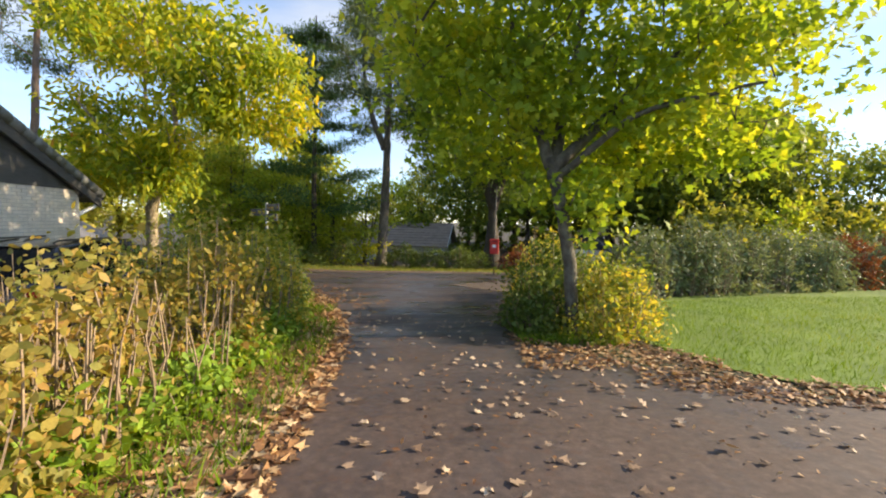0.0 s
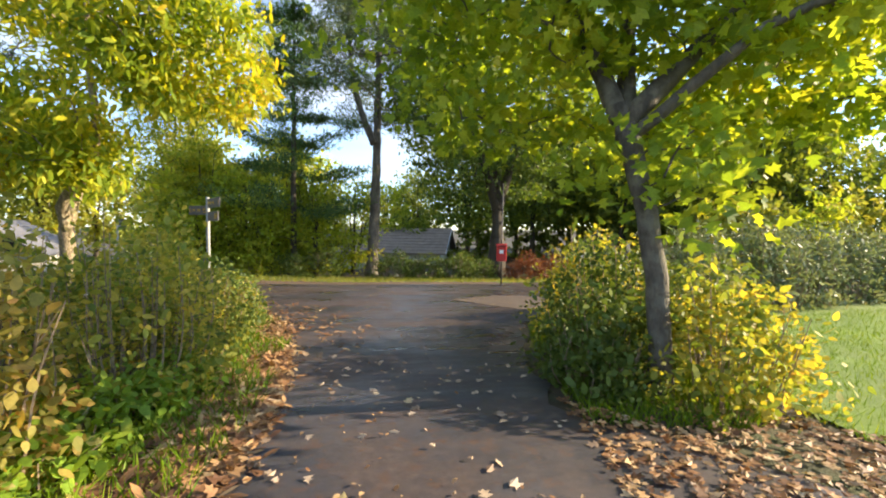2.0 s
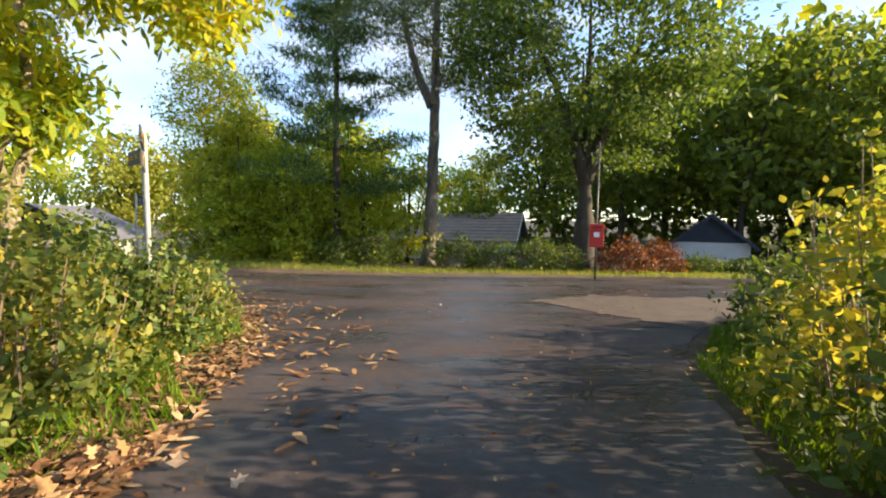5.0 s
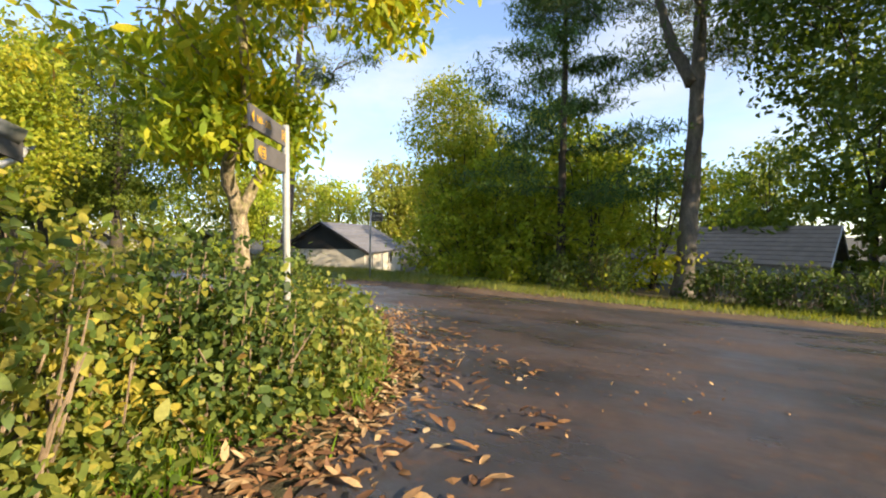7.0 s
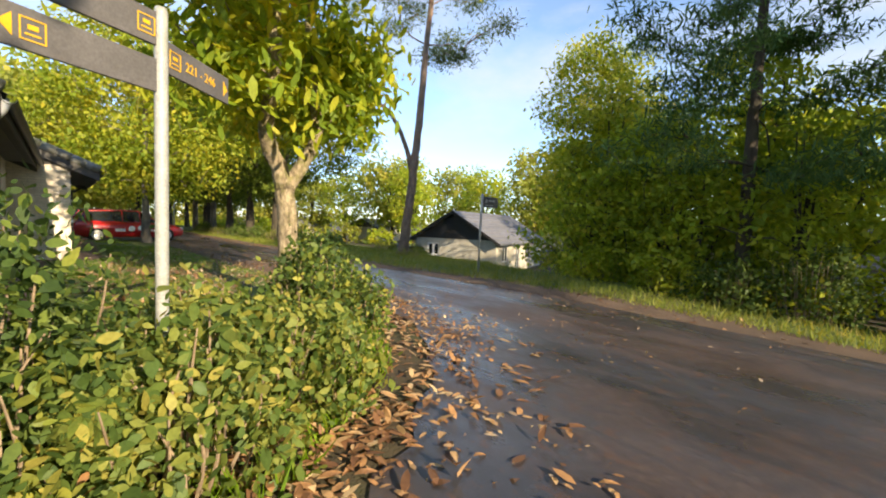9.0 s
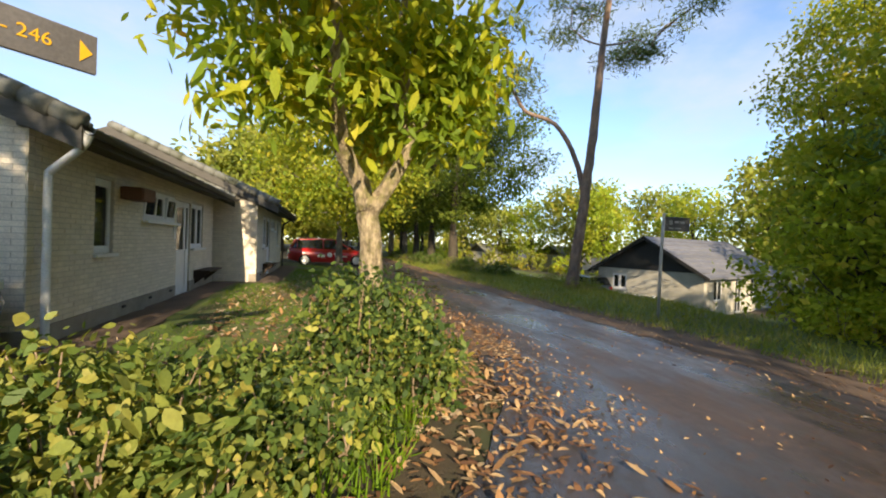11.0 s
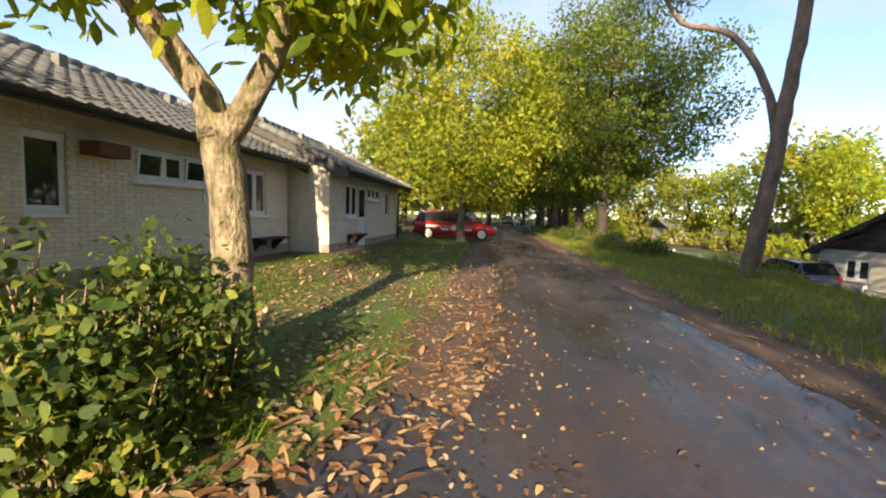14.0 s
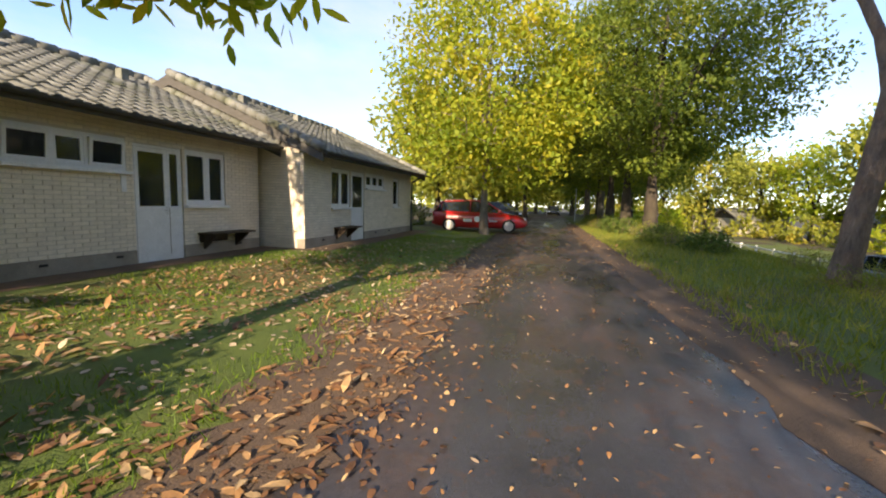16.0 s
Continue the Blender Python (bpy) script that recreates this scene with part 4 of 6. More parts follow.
vents(unit_c, (7.6, 11.0, 12.2), -1.176, 0.28)
part("downpipe", Mesh().tube(spline([(14.5, -1.7, 2.4), (14.45, -1.35, 2.15), (14.45, -1.27, 2.0), (14.45, -1.27, 0.05)], 16), 0.04, 8), M_GUTTER, unit_c, smooth=True)
wall_bench(4.72, 6.0, -0.012, 0.58)
wall_bench(8.15, 9.15, -1.172, 0.58)
heater = thing("wall_heater_flue", ROW @ pose(0.96, -0.012, 2.08), "small brown wooden box fixed under the eaves", "box")
part("box", Mesh().bevel_box(-0.27, -0.3, -0.1, 0.27, 0.0, 0.1, 0.01), M_REDWOOD, heater)
part("front_flap", Mesh().bevel_box(-0.25, -0.315, -0.085, 0.25, -0.302, 0.085, 0.005), M_REDWOOD, heater)
meter = thing("meter_box", ROW @ pose(1.4, -0.012, 2.12), "small pale grey meter box on brick wall", "box")
part("body", Mesh().bevel_box(-0.07, -0.07, -0.07, 0.07, 0, 0.07, 0.008), M_POLE, meter)
part("cover", Mesh().bevel_box(-0.05, -0.08, -0.05, 0.05, -0.071, 0.05, 0.004), M_PLINTH, meter)
garden_lamp = thing("wall_lantern", ROW @ pose(0.12, 0.2, 1.19), "white lantern on the window board", "lantern")
part("body", Mesh().tube([(0, 0, 0), (0, 0, 0.05), (0, 0, 0.06), (0, 0, 0.2), (0, 0, 0.26)], [0.05, 0.05, 0.035, 0.04, 0.008], 10), M_WHITE, garden_lamp)


# ---- other buildings ----
def cabin(name, label, corner, ux, uy, width, length, base, eave, peak, wall_mat, gable_mat, windows=(), over=0.45, roof_mat=None, group="", side_windows=()):
    """A gabled house: the gable runs along ux from the corner, the length along uy."""
    ux, uy = Vector((*ux, 0)).normalized(), Vector((*uy, 0)).normalized()
    m = Matrix(((ux.x, uy.x, 0, corner[0]), (ux.y, uy.y, 0, corner[1]), (0, 0, 1, 0), (0, 0, 0, 1)))
    ob = thing(name, m, label, "house", group)
    t = 0.22
    wall = Mesh()
    holes = [(a, b, c, d) for a, b, c, d in windows]
    xs = sorted({0, width, *[h[0] for h in holes], *[h[1] for h in holes]})
    zs = sorted({base, eave, *[h[2] for h in holes], *[h[3] for h in holes]})
    for xa, xb in zip(xs, xs[1:]):
        for za, zb in zip(zs, zs[1:]):
            if not any(h[0] < (xa + xb) / 2 < h[1] and h[2] < (za + zb) / 2 < h[3] for h in holes):
                wall.box(xa, 0, za, xb, t, zb)
    part("front_wall", wall, wall_mat, ob)
    part("back_wall", Mesh().box(0, length - t, base, width, length, eave), wall_mat, ob)
    part("side_wall", Mesh().box(width - t, t, base, width, length - t, eave), wall_mat, ob)
    sw = Mesh()
    ys = sorted({t, length - t, *[h[0] for h in side_windows], *[h[1] for h in side_windows]})
    zs = sorted({base, eave, *[h[2] for h in side_windows], *[h[3] for h in side_windows]})
    for ya, yb in zip(ys, ys[1:]):
        for za, zb in zip(zs, zs[1:]):
            if not any(h[0] < (ya + yb) / 2 < h[1] and h[2] < (za + zb) / 2 < h[3] for h in side_windows):
                sw.box(0, ya, za, t, yb, zb)
    part("side_wall", sw, wall_mat, ob)
    part("inner_wall", Mesh().box(t + 0.02, 1.6, base, width - t - 0.02, 1.7, eave), M_INSIDE, ob)
    for a, b, c, d in side_windows:
        wo = thing("window", Matrix.Identity(4), "white framed window", "")
        wo.parent = ob
        fr = Mesh()
        for ya, yb, za, zb in ((a, b, c, c + 0.06), (a, b, d - 0.06, d), (a, a + 0.06, c + 0.06, d - 0.06), (b - 0.06, b, c + 0.06, d - 0.06), ((a + b) / 2 - 0.03, (a + b) / 2 + 0.03, c + 0.06, d - 0.06)):
            fr.box(0.05, ya, za, 0.13, yb, zb)
        part("frame", fr, M_WHITE, wo)
        p = part("pane", Mesh().box(0.08, a + 0.06, c + 0.06, 0.09, b - 0.06, d - 0.06), M_GLASS, wo)
        p.visible_shadow = False
    for y0, y1 in ((-0.03, 0.06), (length - 0.06, length + 0.03)):
        k = [(-0.02, eave), (width + 0.02, eave), (width / 2, peak - 0.06)]
        v = [(x, yy, z) for yy in (y0, y1) for x, z in k]
        part("gable", Mesh().add(v, [(0, 1, 2), (5, 4, 3), (0, 3, 4, 1), (1, 4, 5, 2), (2, 5, 3, 0)]), gable_mat, ob)
    drop = (peak - eave) / (width / 2) * over
    for sgn in (-1, 1):
        roof = part("roof", Mesh().box(0, 0, 0, 0.001, 0.001, 0.001), roof_mat or M_SLATE, ob)
        run = math.hypot(width / 2 + over, peak - eave + drop)
        ang = math.atan2(peak - eave + drop, width / 2 + over)
        me = Mesh()
        n = 9
        for i in range(n):
            a0, a1 = i / n * run, (i + 1.05) / n * run
            z_lift = 0.05
            vv = []
            for d, h0 in ((a0, z_lift + 0.035), (a1, z_lift)):
                x = width / 2 + sgn * (width / 2 + over - math.cos(ang) * d)
                z = eave - drop + math.sin(ang) * d
                vv += [(x, -over, z + h0), (x, length + over, z + h0), (x, -over, z + h0 - 0.09), (x, length + over, z + h0 - 0.09)]
            me.add(vv, [(0, 1, 5, 4), (2, 6, 7, 3), (0, 4, 6, 2), (1, 3, 7, 5), (0, 2, 3, 1), (4, 5, 7, 6)])
        roof.data = me.data("roof", roof_mat or M_SLATE)
    for sgn in (-1, 1):
        x0, z0 = width / 2 + sgn * (width / 2 + over), eave - drop
        for yy in (-over - 0.03, length + over):
            bg = Mesh()
            v = [(x, yy + dy, z + dz) for dy in (0, 0.03) for x, z, dz in ((x0, z0, -0.12), (width / 2, peak, -0.12), (width / 2, peak, 0.07), (x0, z0, 0.07))]
            bg.add(v, [(0, 1, 2, 3), (7, 6, 5, 4), (0, 4, 5, 1), (1, 5, 6, 2), (2, 6, 7, 3), (3, 7, 4, 0)])
            part("barge_board", bg, gable_mat, ob)
    for a, b, c, d in holes:
        window(ob, a, b, c, d, 0.06, [(a + b) / 2], curtain=False)
    return ob


cabin("bungalow_below_road", "cream bungalow with a black gable and dark roof", (-24.4, 28.6), (-0.83, -0.55), (-0.55, 0.83), 6.2, 10.5, -2.1, 0.38, 2.25, M_RENDER, M_BLACK, windows=((4.3, 5.2, -0.85, 0.05),), side_windows=((1.2, 2.3, -1.1, 0.0), (4.0, 5.0, -1.9, 0.0), (6.2, 7.6, -1.1, 0.0)))
cabin("cabin_behind_pine", "low cabin with a plain grey roof behind shrubs", (-0.6, 35.2), (0.12, 1.0), (-1, 0.12), 6.0, 9.0, -1.2, 0.35, 1.95, M_WHITEWALL, M_WHITEWALL, over=0.5, roof_mat=M_FELT)
cabin("cabin_with_blue_gable", "white cabin with navy gable boards and grey roof", (8.0, 31.6), (0.93, -0.36), (0.36, 0.93), 3.3, 8.0, -1.2, 0.42, 1.8, M_WHITEWALL, M_NAVY, over=0.35)
for i, (sx, q, rot) in enumerate(((62, 31, 10), (74, 29, 4), (52, 40, 14))):
    x, y = row_xy(sx, q)
    a = ROW_A + radians(rot)
    cabin("far_bungalow", "pale bungalow with brown roof seen through trees", (x, y), (math.cos(a), math.sin(a)), (math.sin(a), -math.cos(a)), 7.0, 6.0, ground_z(x, y) - 0.3, ground_z(x, y) + 2.3, ground_z(x, y) + 3.7, M_RENDER, M_GREYBOARD, windows=((1.0, 2.0, ground_z(x, y) + 0.9, ground_z(x, y) + 2.0), (4.4, 5.4, ground_z(x, y) + 0.9, ground_z(x, y) + 2.0)), roof_mat=M_TILE, group="far bungalows")

# ---- trees ----
def put(x, y, dz=0.0):
    return (x, y, ground_z(x, y) + dz)


def crown(n, *lobes):
    """Clusters of a crown from lobes of (centre, radii, share)."""
    return np.vstack([blobs(int(n * share), c, r) for c, r, share in lobes])


cb = put(-8.75, 13.5, -0.15)
ch_clusters = crown(190, ((-7.6, 13.5, 6.2), (3.2, 3.2, 2.0), 0.58), ((-5.4, 13.2, 5.7), (1.8, 2.0, 1.2), 0.2), ((-9.5, 13.4, 6.9), (1.6, 2.2, 1.6), 0.22))
ch_floor = np.maximum(4.5, 2.7 + 0.55 * (-2.35 - ch_clusters[:, 0]))
ch_clusters = ch_clusters[ch_clusters[:, 2] > ch_floor]
fill = rng.uniform((-11.0, 12.8, 3.7), (-8.4, 14.2, 5.8), (36, 3))
hang = np.array([(-10.4, 13.2, 3.15), (-10.9, 13.3, 3.35), (-11.3, 13.6, 3.45), (-10.1, 12.8, 3.1), (-9.8, 13.2, 3.3), (-10.2, 13.0, 3.25), (-10.0, 13.4, 3.2), (-11.1, 13.4, 3.5), (-10.6, 13.1, 3.4), (-9.6, 12.9, 3.6), (-8.2, 11.6, 4.0), (-8.6, 11.2, 4.3), (-7.0, 11.5, 4.3)])
low = np.vstack([rng.uniform((-10.0, 13.8, 3.2), (-8.4, 14.9, 4.8), (22, 3)), rng.uniform((-8.8, 12.2, 3.0), (-7.3, 13.2, 4.3), (16, 3)), [(-8.6, 14.1, 2.95), (-8.9, 14.3, 3.2), (-8.1, 13.2, 3.3), (-8.4, 13.5, 3.2)]])
tree("chestnut_tree", "forked chestnut tree with pale flaky bark and yellowing leaves", [([cb, (-8.72, 13.48, 0.9), (-8.69, 13.44, 1.6), (-8.66, 13.42, 2.05)], 0.15, 0.15), ([(-8.64, 13.4, 1.85), (-8.62, 13.28, 2.25), (-8.36, 13.1, 2.65), (-7.98, 13.1, 3.0), (-7.74, 13.14, 3.5), (-7.66, 13.12, 4.4), (-7.6, 12.9, 5.8), (-7.4, 12.6, 7.6)], 0.135, 0.045), ([(-8.66, 13.44, 1.85), (-8.8, 13.72, 2.3), (-8.82, 13.92, 2.8), (-8.78, 13.85, 3.5), (-8.9, 13.75, 4.4), (-9.2, 14.0, 6.0), (-9.3, 14.1, 7.8)], 0.115, 0.035), ([(-8.8, 13.8, 3.3), (-9.4, 13.1, 4.2), (-10.1, 12.6, 5.3)], 0.09, 0.03)], np.vstack([ch_clusters, low, hang, fill]), F_CHEST, M_BARK, per=84, size=0.225, spread=0.34, shape="long", up=0.35, droop=0.7, rough=0.09)
# crown of the maple hangs low over lawn and lane
mb = put(2.5, 8.05, -0.1)
mp = crown(222, ((2.8, 9.2, 5.3), (3.7, 3.6, 2.5), 0.6), ((4.9, 8.9, 4.7), (2.0, 1.8, 1.4), 0.2), ((1.2, 9.6, 5.2), (2.6, 2.4, 2.2), 0.2))
mp = mp[mp[:, 2] > 3.0 - 0.12 * np.maximum(0, mp[:, 0] - 3) + 0.35 * (np.abs(mp[:, 0] - 0.5) < 1.4)]
mp = mp[(mp[:, 1] > 7.6) | (mp[:, 2] > 5.0)]
mlow = np.array([(2.3, 7.7, 2.5), (2.8, 7.9, 2.3), (2.2, 8.4, 2.7), (3.0, 8.4, 2.9), (2.5, 7.6, 2.9)])
mlow = np.vstack([mlow, rng.uniform((1.3, 7.7, 3.5), (4.6, 8.5, 5.2), (22, 3))])
tree("maple_tree", "broad maple turning from green to bright yellow", [([mb, (2.45, 8.03, 1.2), (2.31, 8.06, 2.2), (2.06, 8.2, 3.3)], 0.108, 0.105), ([(2.07, 8.19, 3.15), (1.85, 8.6, 4.0), (1.6, 9.2, 5.2), (1.4, 9.5, 6.8)], 0.11, 0.03), ([(2.08, 8.18, 3.1), (2.9, 8.4, 3.9), (3.9, 8.6, 4.9), (5.2, 8.6, 5.8)], 0.12, 0.03), ([(2.12, 8.15, 2.95), (2.4, 8.9, 4.2), (2.8, 9.4, 6.0), (2.9, 9.3, 7.8)], 0.12, 0.03), ([(2.15, 8.15, 2.95), (3.3, 7.6, 3.9), (5.0, 7.2, 4.3)], 0.07, 0.02)], np.vstack([mp, mlow]), F_MAPLE, M_BARKMAPLE, per=84, size=0.155, spread=0.44, shape="maple", up=0.55, droop=0.35, flat=0.5)


def pine(name, label, base, top, fork=None, r=0.3, crown_z=8.0, spreadr=2.8, n=46, limbs=(), bark=None):
    b = np.array(base)
    t = np.array(top)
    stems = [([b, b + (t - b) * 0.3 + np.array([0.06, 0.05, 0]), b + (t - b) * 0.65, t], r, 0.07)]
    for pts, r0, r1 in limbs:
        stems.append((pts, r0, r1))
    k = rng.uniform(0, 1, n)
    ang = rng.uniform(0, 2 * np.pi, n)
    z = crown_z + (t[2] - crown_z) * k
    rad = spreadr * (0.35 + 0.75 * rng.uniform(0, 1, n)) * (1.1 - 0.75 * k)
    f = ((z - b[2]) / (t[2] - b[2]))[:, None]
    axis = b + (t - b) * f
    cl = np.column_stack([axis[:, 0] + np.cos(ang) * rad, axis[:, 1] + np.sin(ang) * rad, z + 0.1 * rad])
    extra = [np.array(p[-1]) + rng.normal(0, 0.55, (7, 3)) for p, _, _ in limbs]
    cl = np.vstack([cl, *extra])
    return tree(name, label, stems, cl, F_PINE, bark or M_BARKPINE, per=240, size=0.26, spread=0.42, shape="needle", up=0.2, droop=-0.1, thick=0.018, flat=0.5, rough=0.07)


pb = put(-3.75, 25.0, -0.1)
pine("pine_tree", "tall forked pine with grey-brown scaly trunk", pb, (-3.3, 25.6, 16.5), r=0.3, crown_z=7.2, spreadr=4.0, n=150, bark=M_BARKGREY, limbs=[([(-3.65, 25.2, 6.2), (-4.4, 25.4, 8.0), (-4.9, 25.5, 10.2), (-5.0, 25.6, 13.0)], 0.2, 0.06)])
pb = put(-19.4, 19.9, -0.1)
pine("pine_tree", "tall leaning pine with a reddish trunk and crooked limb", pb, (-19.5, 21.4, 15.5), r=0.23, crown_z=9.2, spreadr=3.6, n=44, limbs=[([(-19.42, 20.25, 3.6), (-19.7, 20.0, 5.0), (-19.9, 19.2, 6.4), (-20.2, 18.0, 7.0), (-20.4, 17.2, 8.4)], 0.12, 0.05)])


def spruce(base, height, r, n_rows, name="spruce_tree"):
    """A conifer of open tiers: flat sprays at the ends of level limbs, with gaps between the tiers."""
    b = np.array(base)
    cl = []
    for i in range(n_rows):
        z = 3.0 + (height - 3.2) * (i / n_rows) ** 0.9
        for a in rng.uniform(0, 2 * np.pi) + np.arange(6) * 2 * np.pi / 6 + rng.normal(0, 0.25, 6):
            reach = r * (1 - 0.72 * i / n_rows) * rng.uniform(0.6, 1.12)
            dz = rng.uniform(-0.25, 0.35)
            for k in (0.4, 0.58, 0.74, 0.88, 1.0):
                side = rng.normal(0, 0.2) * k
                cl.append(b + np.array([math.cos(a + side) * reach * k, math.sin(a + side) * reach * k, z + dz + 0.22 * reach * k * k * rng.uniform(0.6, 1.1)]))
    return tree(name, "dark layered conifer with spreading horizontal branches", [([b, b + np.array([0, 0.1, height * 0.5]), b + np.array([0.1, 0, height])], 0.17, 0.03)], np.array(cl), F_SPRUCE, M_BARKDARK, per=125, size=0.24, spread=0.34, shape="needle", up=0.65, droop=0.05, thick=0.016, flat=0.2)


spruce(put(-7.1, 23.4, -0.1), 13, 3.6, 7)


def broadleaf(base, height, radii, crown_mid, leaf, n=90, per=60, size=0.17, r=0.2, name="broadleaf_tree", label="tall leafy tree with green leaves", bark=None, low=1.5, group="", spread=0.55, flat=0.7):
    b = np.array(base)
    c = b + np.array([0, 0, crown_mid])
    tops = [b + np.array([dx, dy, height * f]) for dx, dy, f in ((0.1, 0.1, 0.82), (radii[0] * 0.4, 0.2, 0.7), (-radii[0] * 0.4, -0.2, 0.72), (0.1, radii[1] * 0.4, 0.68))]
    fork = b + np.array([0.05, -0.04, max(1.3, height * 0.28)])
    stems = [([b, b + (fork - b) * 0.5 + np.array([0.05, 0.02, 0]), fork, tops[0]], r, 0.04)]
    for t in tops[1:]:
        stems.append(([fork - np.array([0, 0, 0.1]), fork + (t - fork) * 0.45 + np.array([0, 0, 0.4]), t], r * 0.5, 0.03))
    cl = blobs(n, c, radii, 0.45)
    cl = cl[cl[:, 2] > b[2] + low]
    return tree(name, label, stems, cl, leaf, bark or M_BARKDARK, per=per, size=size, spread=spread, shape="oak", up=0.45, droop=0.2, group=group, seg=9, flat=flat)


broadleaf(put(2.5, 25.0, -0.15), 13, (5.2, 5.0, 4.6), 8.4, F_OAKDARK, n=240, per=125, size=0.2, r=0.56, flat=0.36, spread=0.62, name="oak_tree", label="large spreading oak with thick trunk, leaves coloured dark as in shade", low=3.3)
broadleaf(put(-15.3, 27.3, -0.1), 12.5, (2.4, 2.4, 4.4), 7.4, F_YELLOW, spread=0.42, n=130, per=110, name="yellow_tree", label="upright tree with pale yellow autumn leaves")
broadleaf(put(-26.3, 9.5, -0.1), 11.5, (4.3, 4.3, 4.2), 6.6, F_YELLOW, n=210, per=100, size=0.22, r=0.22, name="lime_tree", label="round-crowned tree with green and yellow leaves", bark=M_BARKGREY, low=2.8)
broadleaf(put(-38.5, 7.6, -0.1), 9.5, (3.4, 3.4, 3.4), 5.6, F_YELLOW, n=100, per=80, size=0.26, r=0.22, name="lime_tree", label="round-crowned tree with green and yellow leaves", bark=M_BARKDARK, low=2.2)
for i, (s, q, h, r) in enumerate(((20.5, 11.6, 14, 0.42), (24.0, 11.0, 15, 0.36), (27.5, 10.6, 14, 0.34), (33, 10.4, 14, 0.3))):
    x, y = row_xy(s, q)
    broadleaf(put(x, y, -0.15), h, (6.2, 6.1, 5.4), h * 0.55, F_OAK, n=170, per=150, size=0.195, r=r, flat=0.38, spread=0.66, name="oak_tree", label="tall roadside oak with dark trunk and dense crown", low=2.9, group="roadside oaks")
# thicket across the junction
def thicket(x, y, h, rad, mat):
    """A young tree of loose level sprays, its outline uneven and its tips pointing up."""
    b = np.array(put(x, y, -0.1))
    cl = []
    lean = rng.uniform(0, 6.28)
    for z in np.arange(0.5, h, 0.42):
        f = z / h
        wide = rad * (0.72 + 0.5 * f) if f < 0.45 else rad * (1.05 - 1.0 * (f - 0.45))
        for a in rng.uniform(0, 6.28, 8):
            k = wide * (1 + 0.3 * math.sin(3 * a + lean + z)) * rng.uniform(0.45, 1.05)
            cl.append(b + np.array([math.cos(a) * k, math.sin(a) * k, z + rng.uniform(-0.25, 0.25)]))
    stems = [([b, b + np.array([0.05, 0.05, h * 0.5]), b + np.array([0.1, 0, h * 0.96])], 0.09, 0.02)]
    for a in rng.uniform(0, 6.28, 3):
        stems.append(([b + np.array([0, 0, 0.3]), b + np.array([math.cos(a) * rad * 0.35, math.sin(a) * rad * 0.35, h * 0.5]), b + np.array([math.cos(a) * rad * 0.55, math.sin(a) * rad * 0.55, h * 0.92])], 0.055, 0.012))
    tree("thicket_tree", "dense young tree with green to yellow leaves", stems, np.array(cl), mat, M_BARKDARK, per=50, size=0.19, spread=0.36, shape="oak", up=0.55, droop=0.2, group="thicket across the junction", seg=7, flat=0.42)


for x, y, h, rad, mat in ((-12.2, 24.4, 6.6, 2.2, F_YELLOW), (-9.7, 24.0, 4.8, 1.9, F_WOOD), (-6.4, 24.4, 4.4, 1.8, F_WOOD), (-5.0, 26.4, 5.0, 1.9, F_WOOD), (-14.0, 25.5, 5.6, 1.9, F_WOOD), (-10.8, 26.8, 6.5, 2.4, F_WOOD), (-13.2, 26.4, 7.4, 1.8, F_YELLOW), (-8.4, 25.8, 7.4, 1.7, F_WOOD), (-11.2, 23.3, 3.6, 1.6, F_WOOD), (-8.2, 23.4, 3.2, 1.4, F_WOOD)):
    thicket(x, y, h, rad, mat)

protos = [broadleaf((60 + 14 * i, -60, 0), h, rad, h * 0.58, mat, n=74, per=46, size=0.5, r=0.28, name="woodland_tree", label=lab, low=1.2, group="woodland", spread=0.8) for i, (h, rad, mat, lab) in enumerate(((13, (3.8, 3.8, 5.2), F_OAK, "tall dark green woodland tree"), (12, (3.6, 3.6, 4.8), F_WOOD, "woodland tree with mixed green leaves"), (10, (3.6, 3.6, 4.0), F_PALE, "pale yellow-green far tree"), (13, (3.4, 3.4, 5.4), F_PALE, "tall pale yellow-green far tree")))]
spots = []
for x in np.arange(-16, 34, 4.6):
    spots.append((x + rng.uniform(-1.5, 1.5), 44 + rng.uniform(-3, 5), int(rng.integers(0, 2))))
for x in np.arange(-4, 40, 7.5):
    spots.append((x + rng.uniform(-1.5, 1.5), 56 + rng.uniform(-3, 5), int(rng.integers(0, 2))))
for x, y in ((12, 33.5), (16.5, 34), (14, 38), (21, 35.5), (26, 37), (18, 41), (31, 38.5), (37, 40), (24, 43), (45, 42), (80, 40), (84, 30), (86, 20), (84, 10), (86, 0), (80, -12)):
    spots.append((x + rng.uniform(-0.6, 0.6), y + rng.uniform(-0.6, 0.6), 0))
for s, q in ((42, 12.2), (50, 12), (58, 11.5), (66, 11.8), (75, 10), (38, 13.5)):
    spots.append((*row_xy(s, q), 0))
for s, q in ((34, -3), (40, -1), (46, 1.5), (55, 1.0), (64, 1.5), (75, 4), (52, -8), (84, 7), (90, 11)):
    spots.append((*row_xy(s, q), 2 if rng.uniform() < 0.7 else 3))
for s, q in ((40, 38), (48, 40), (56, 36), (64, 34), (34, 46), (27, 50), (20, 47), (72, 30), (82, 26), (46, 52), (60, 50), (14, 52), (90, 20)):
    spots.append((*row_xy(s, q), 2 if rng.uniform() < 0.75 else 1))
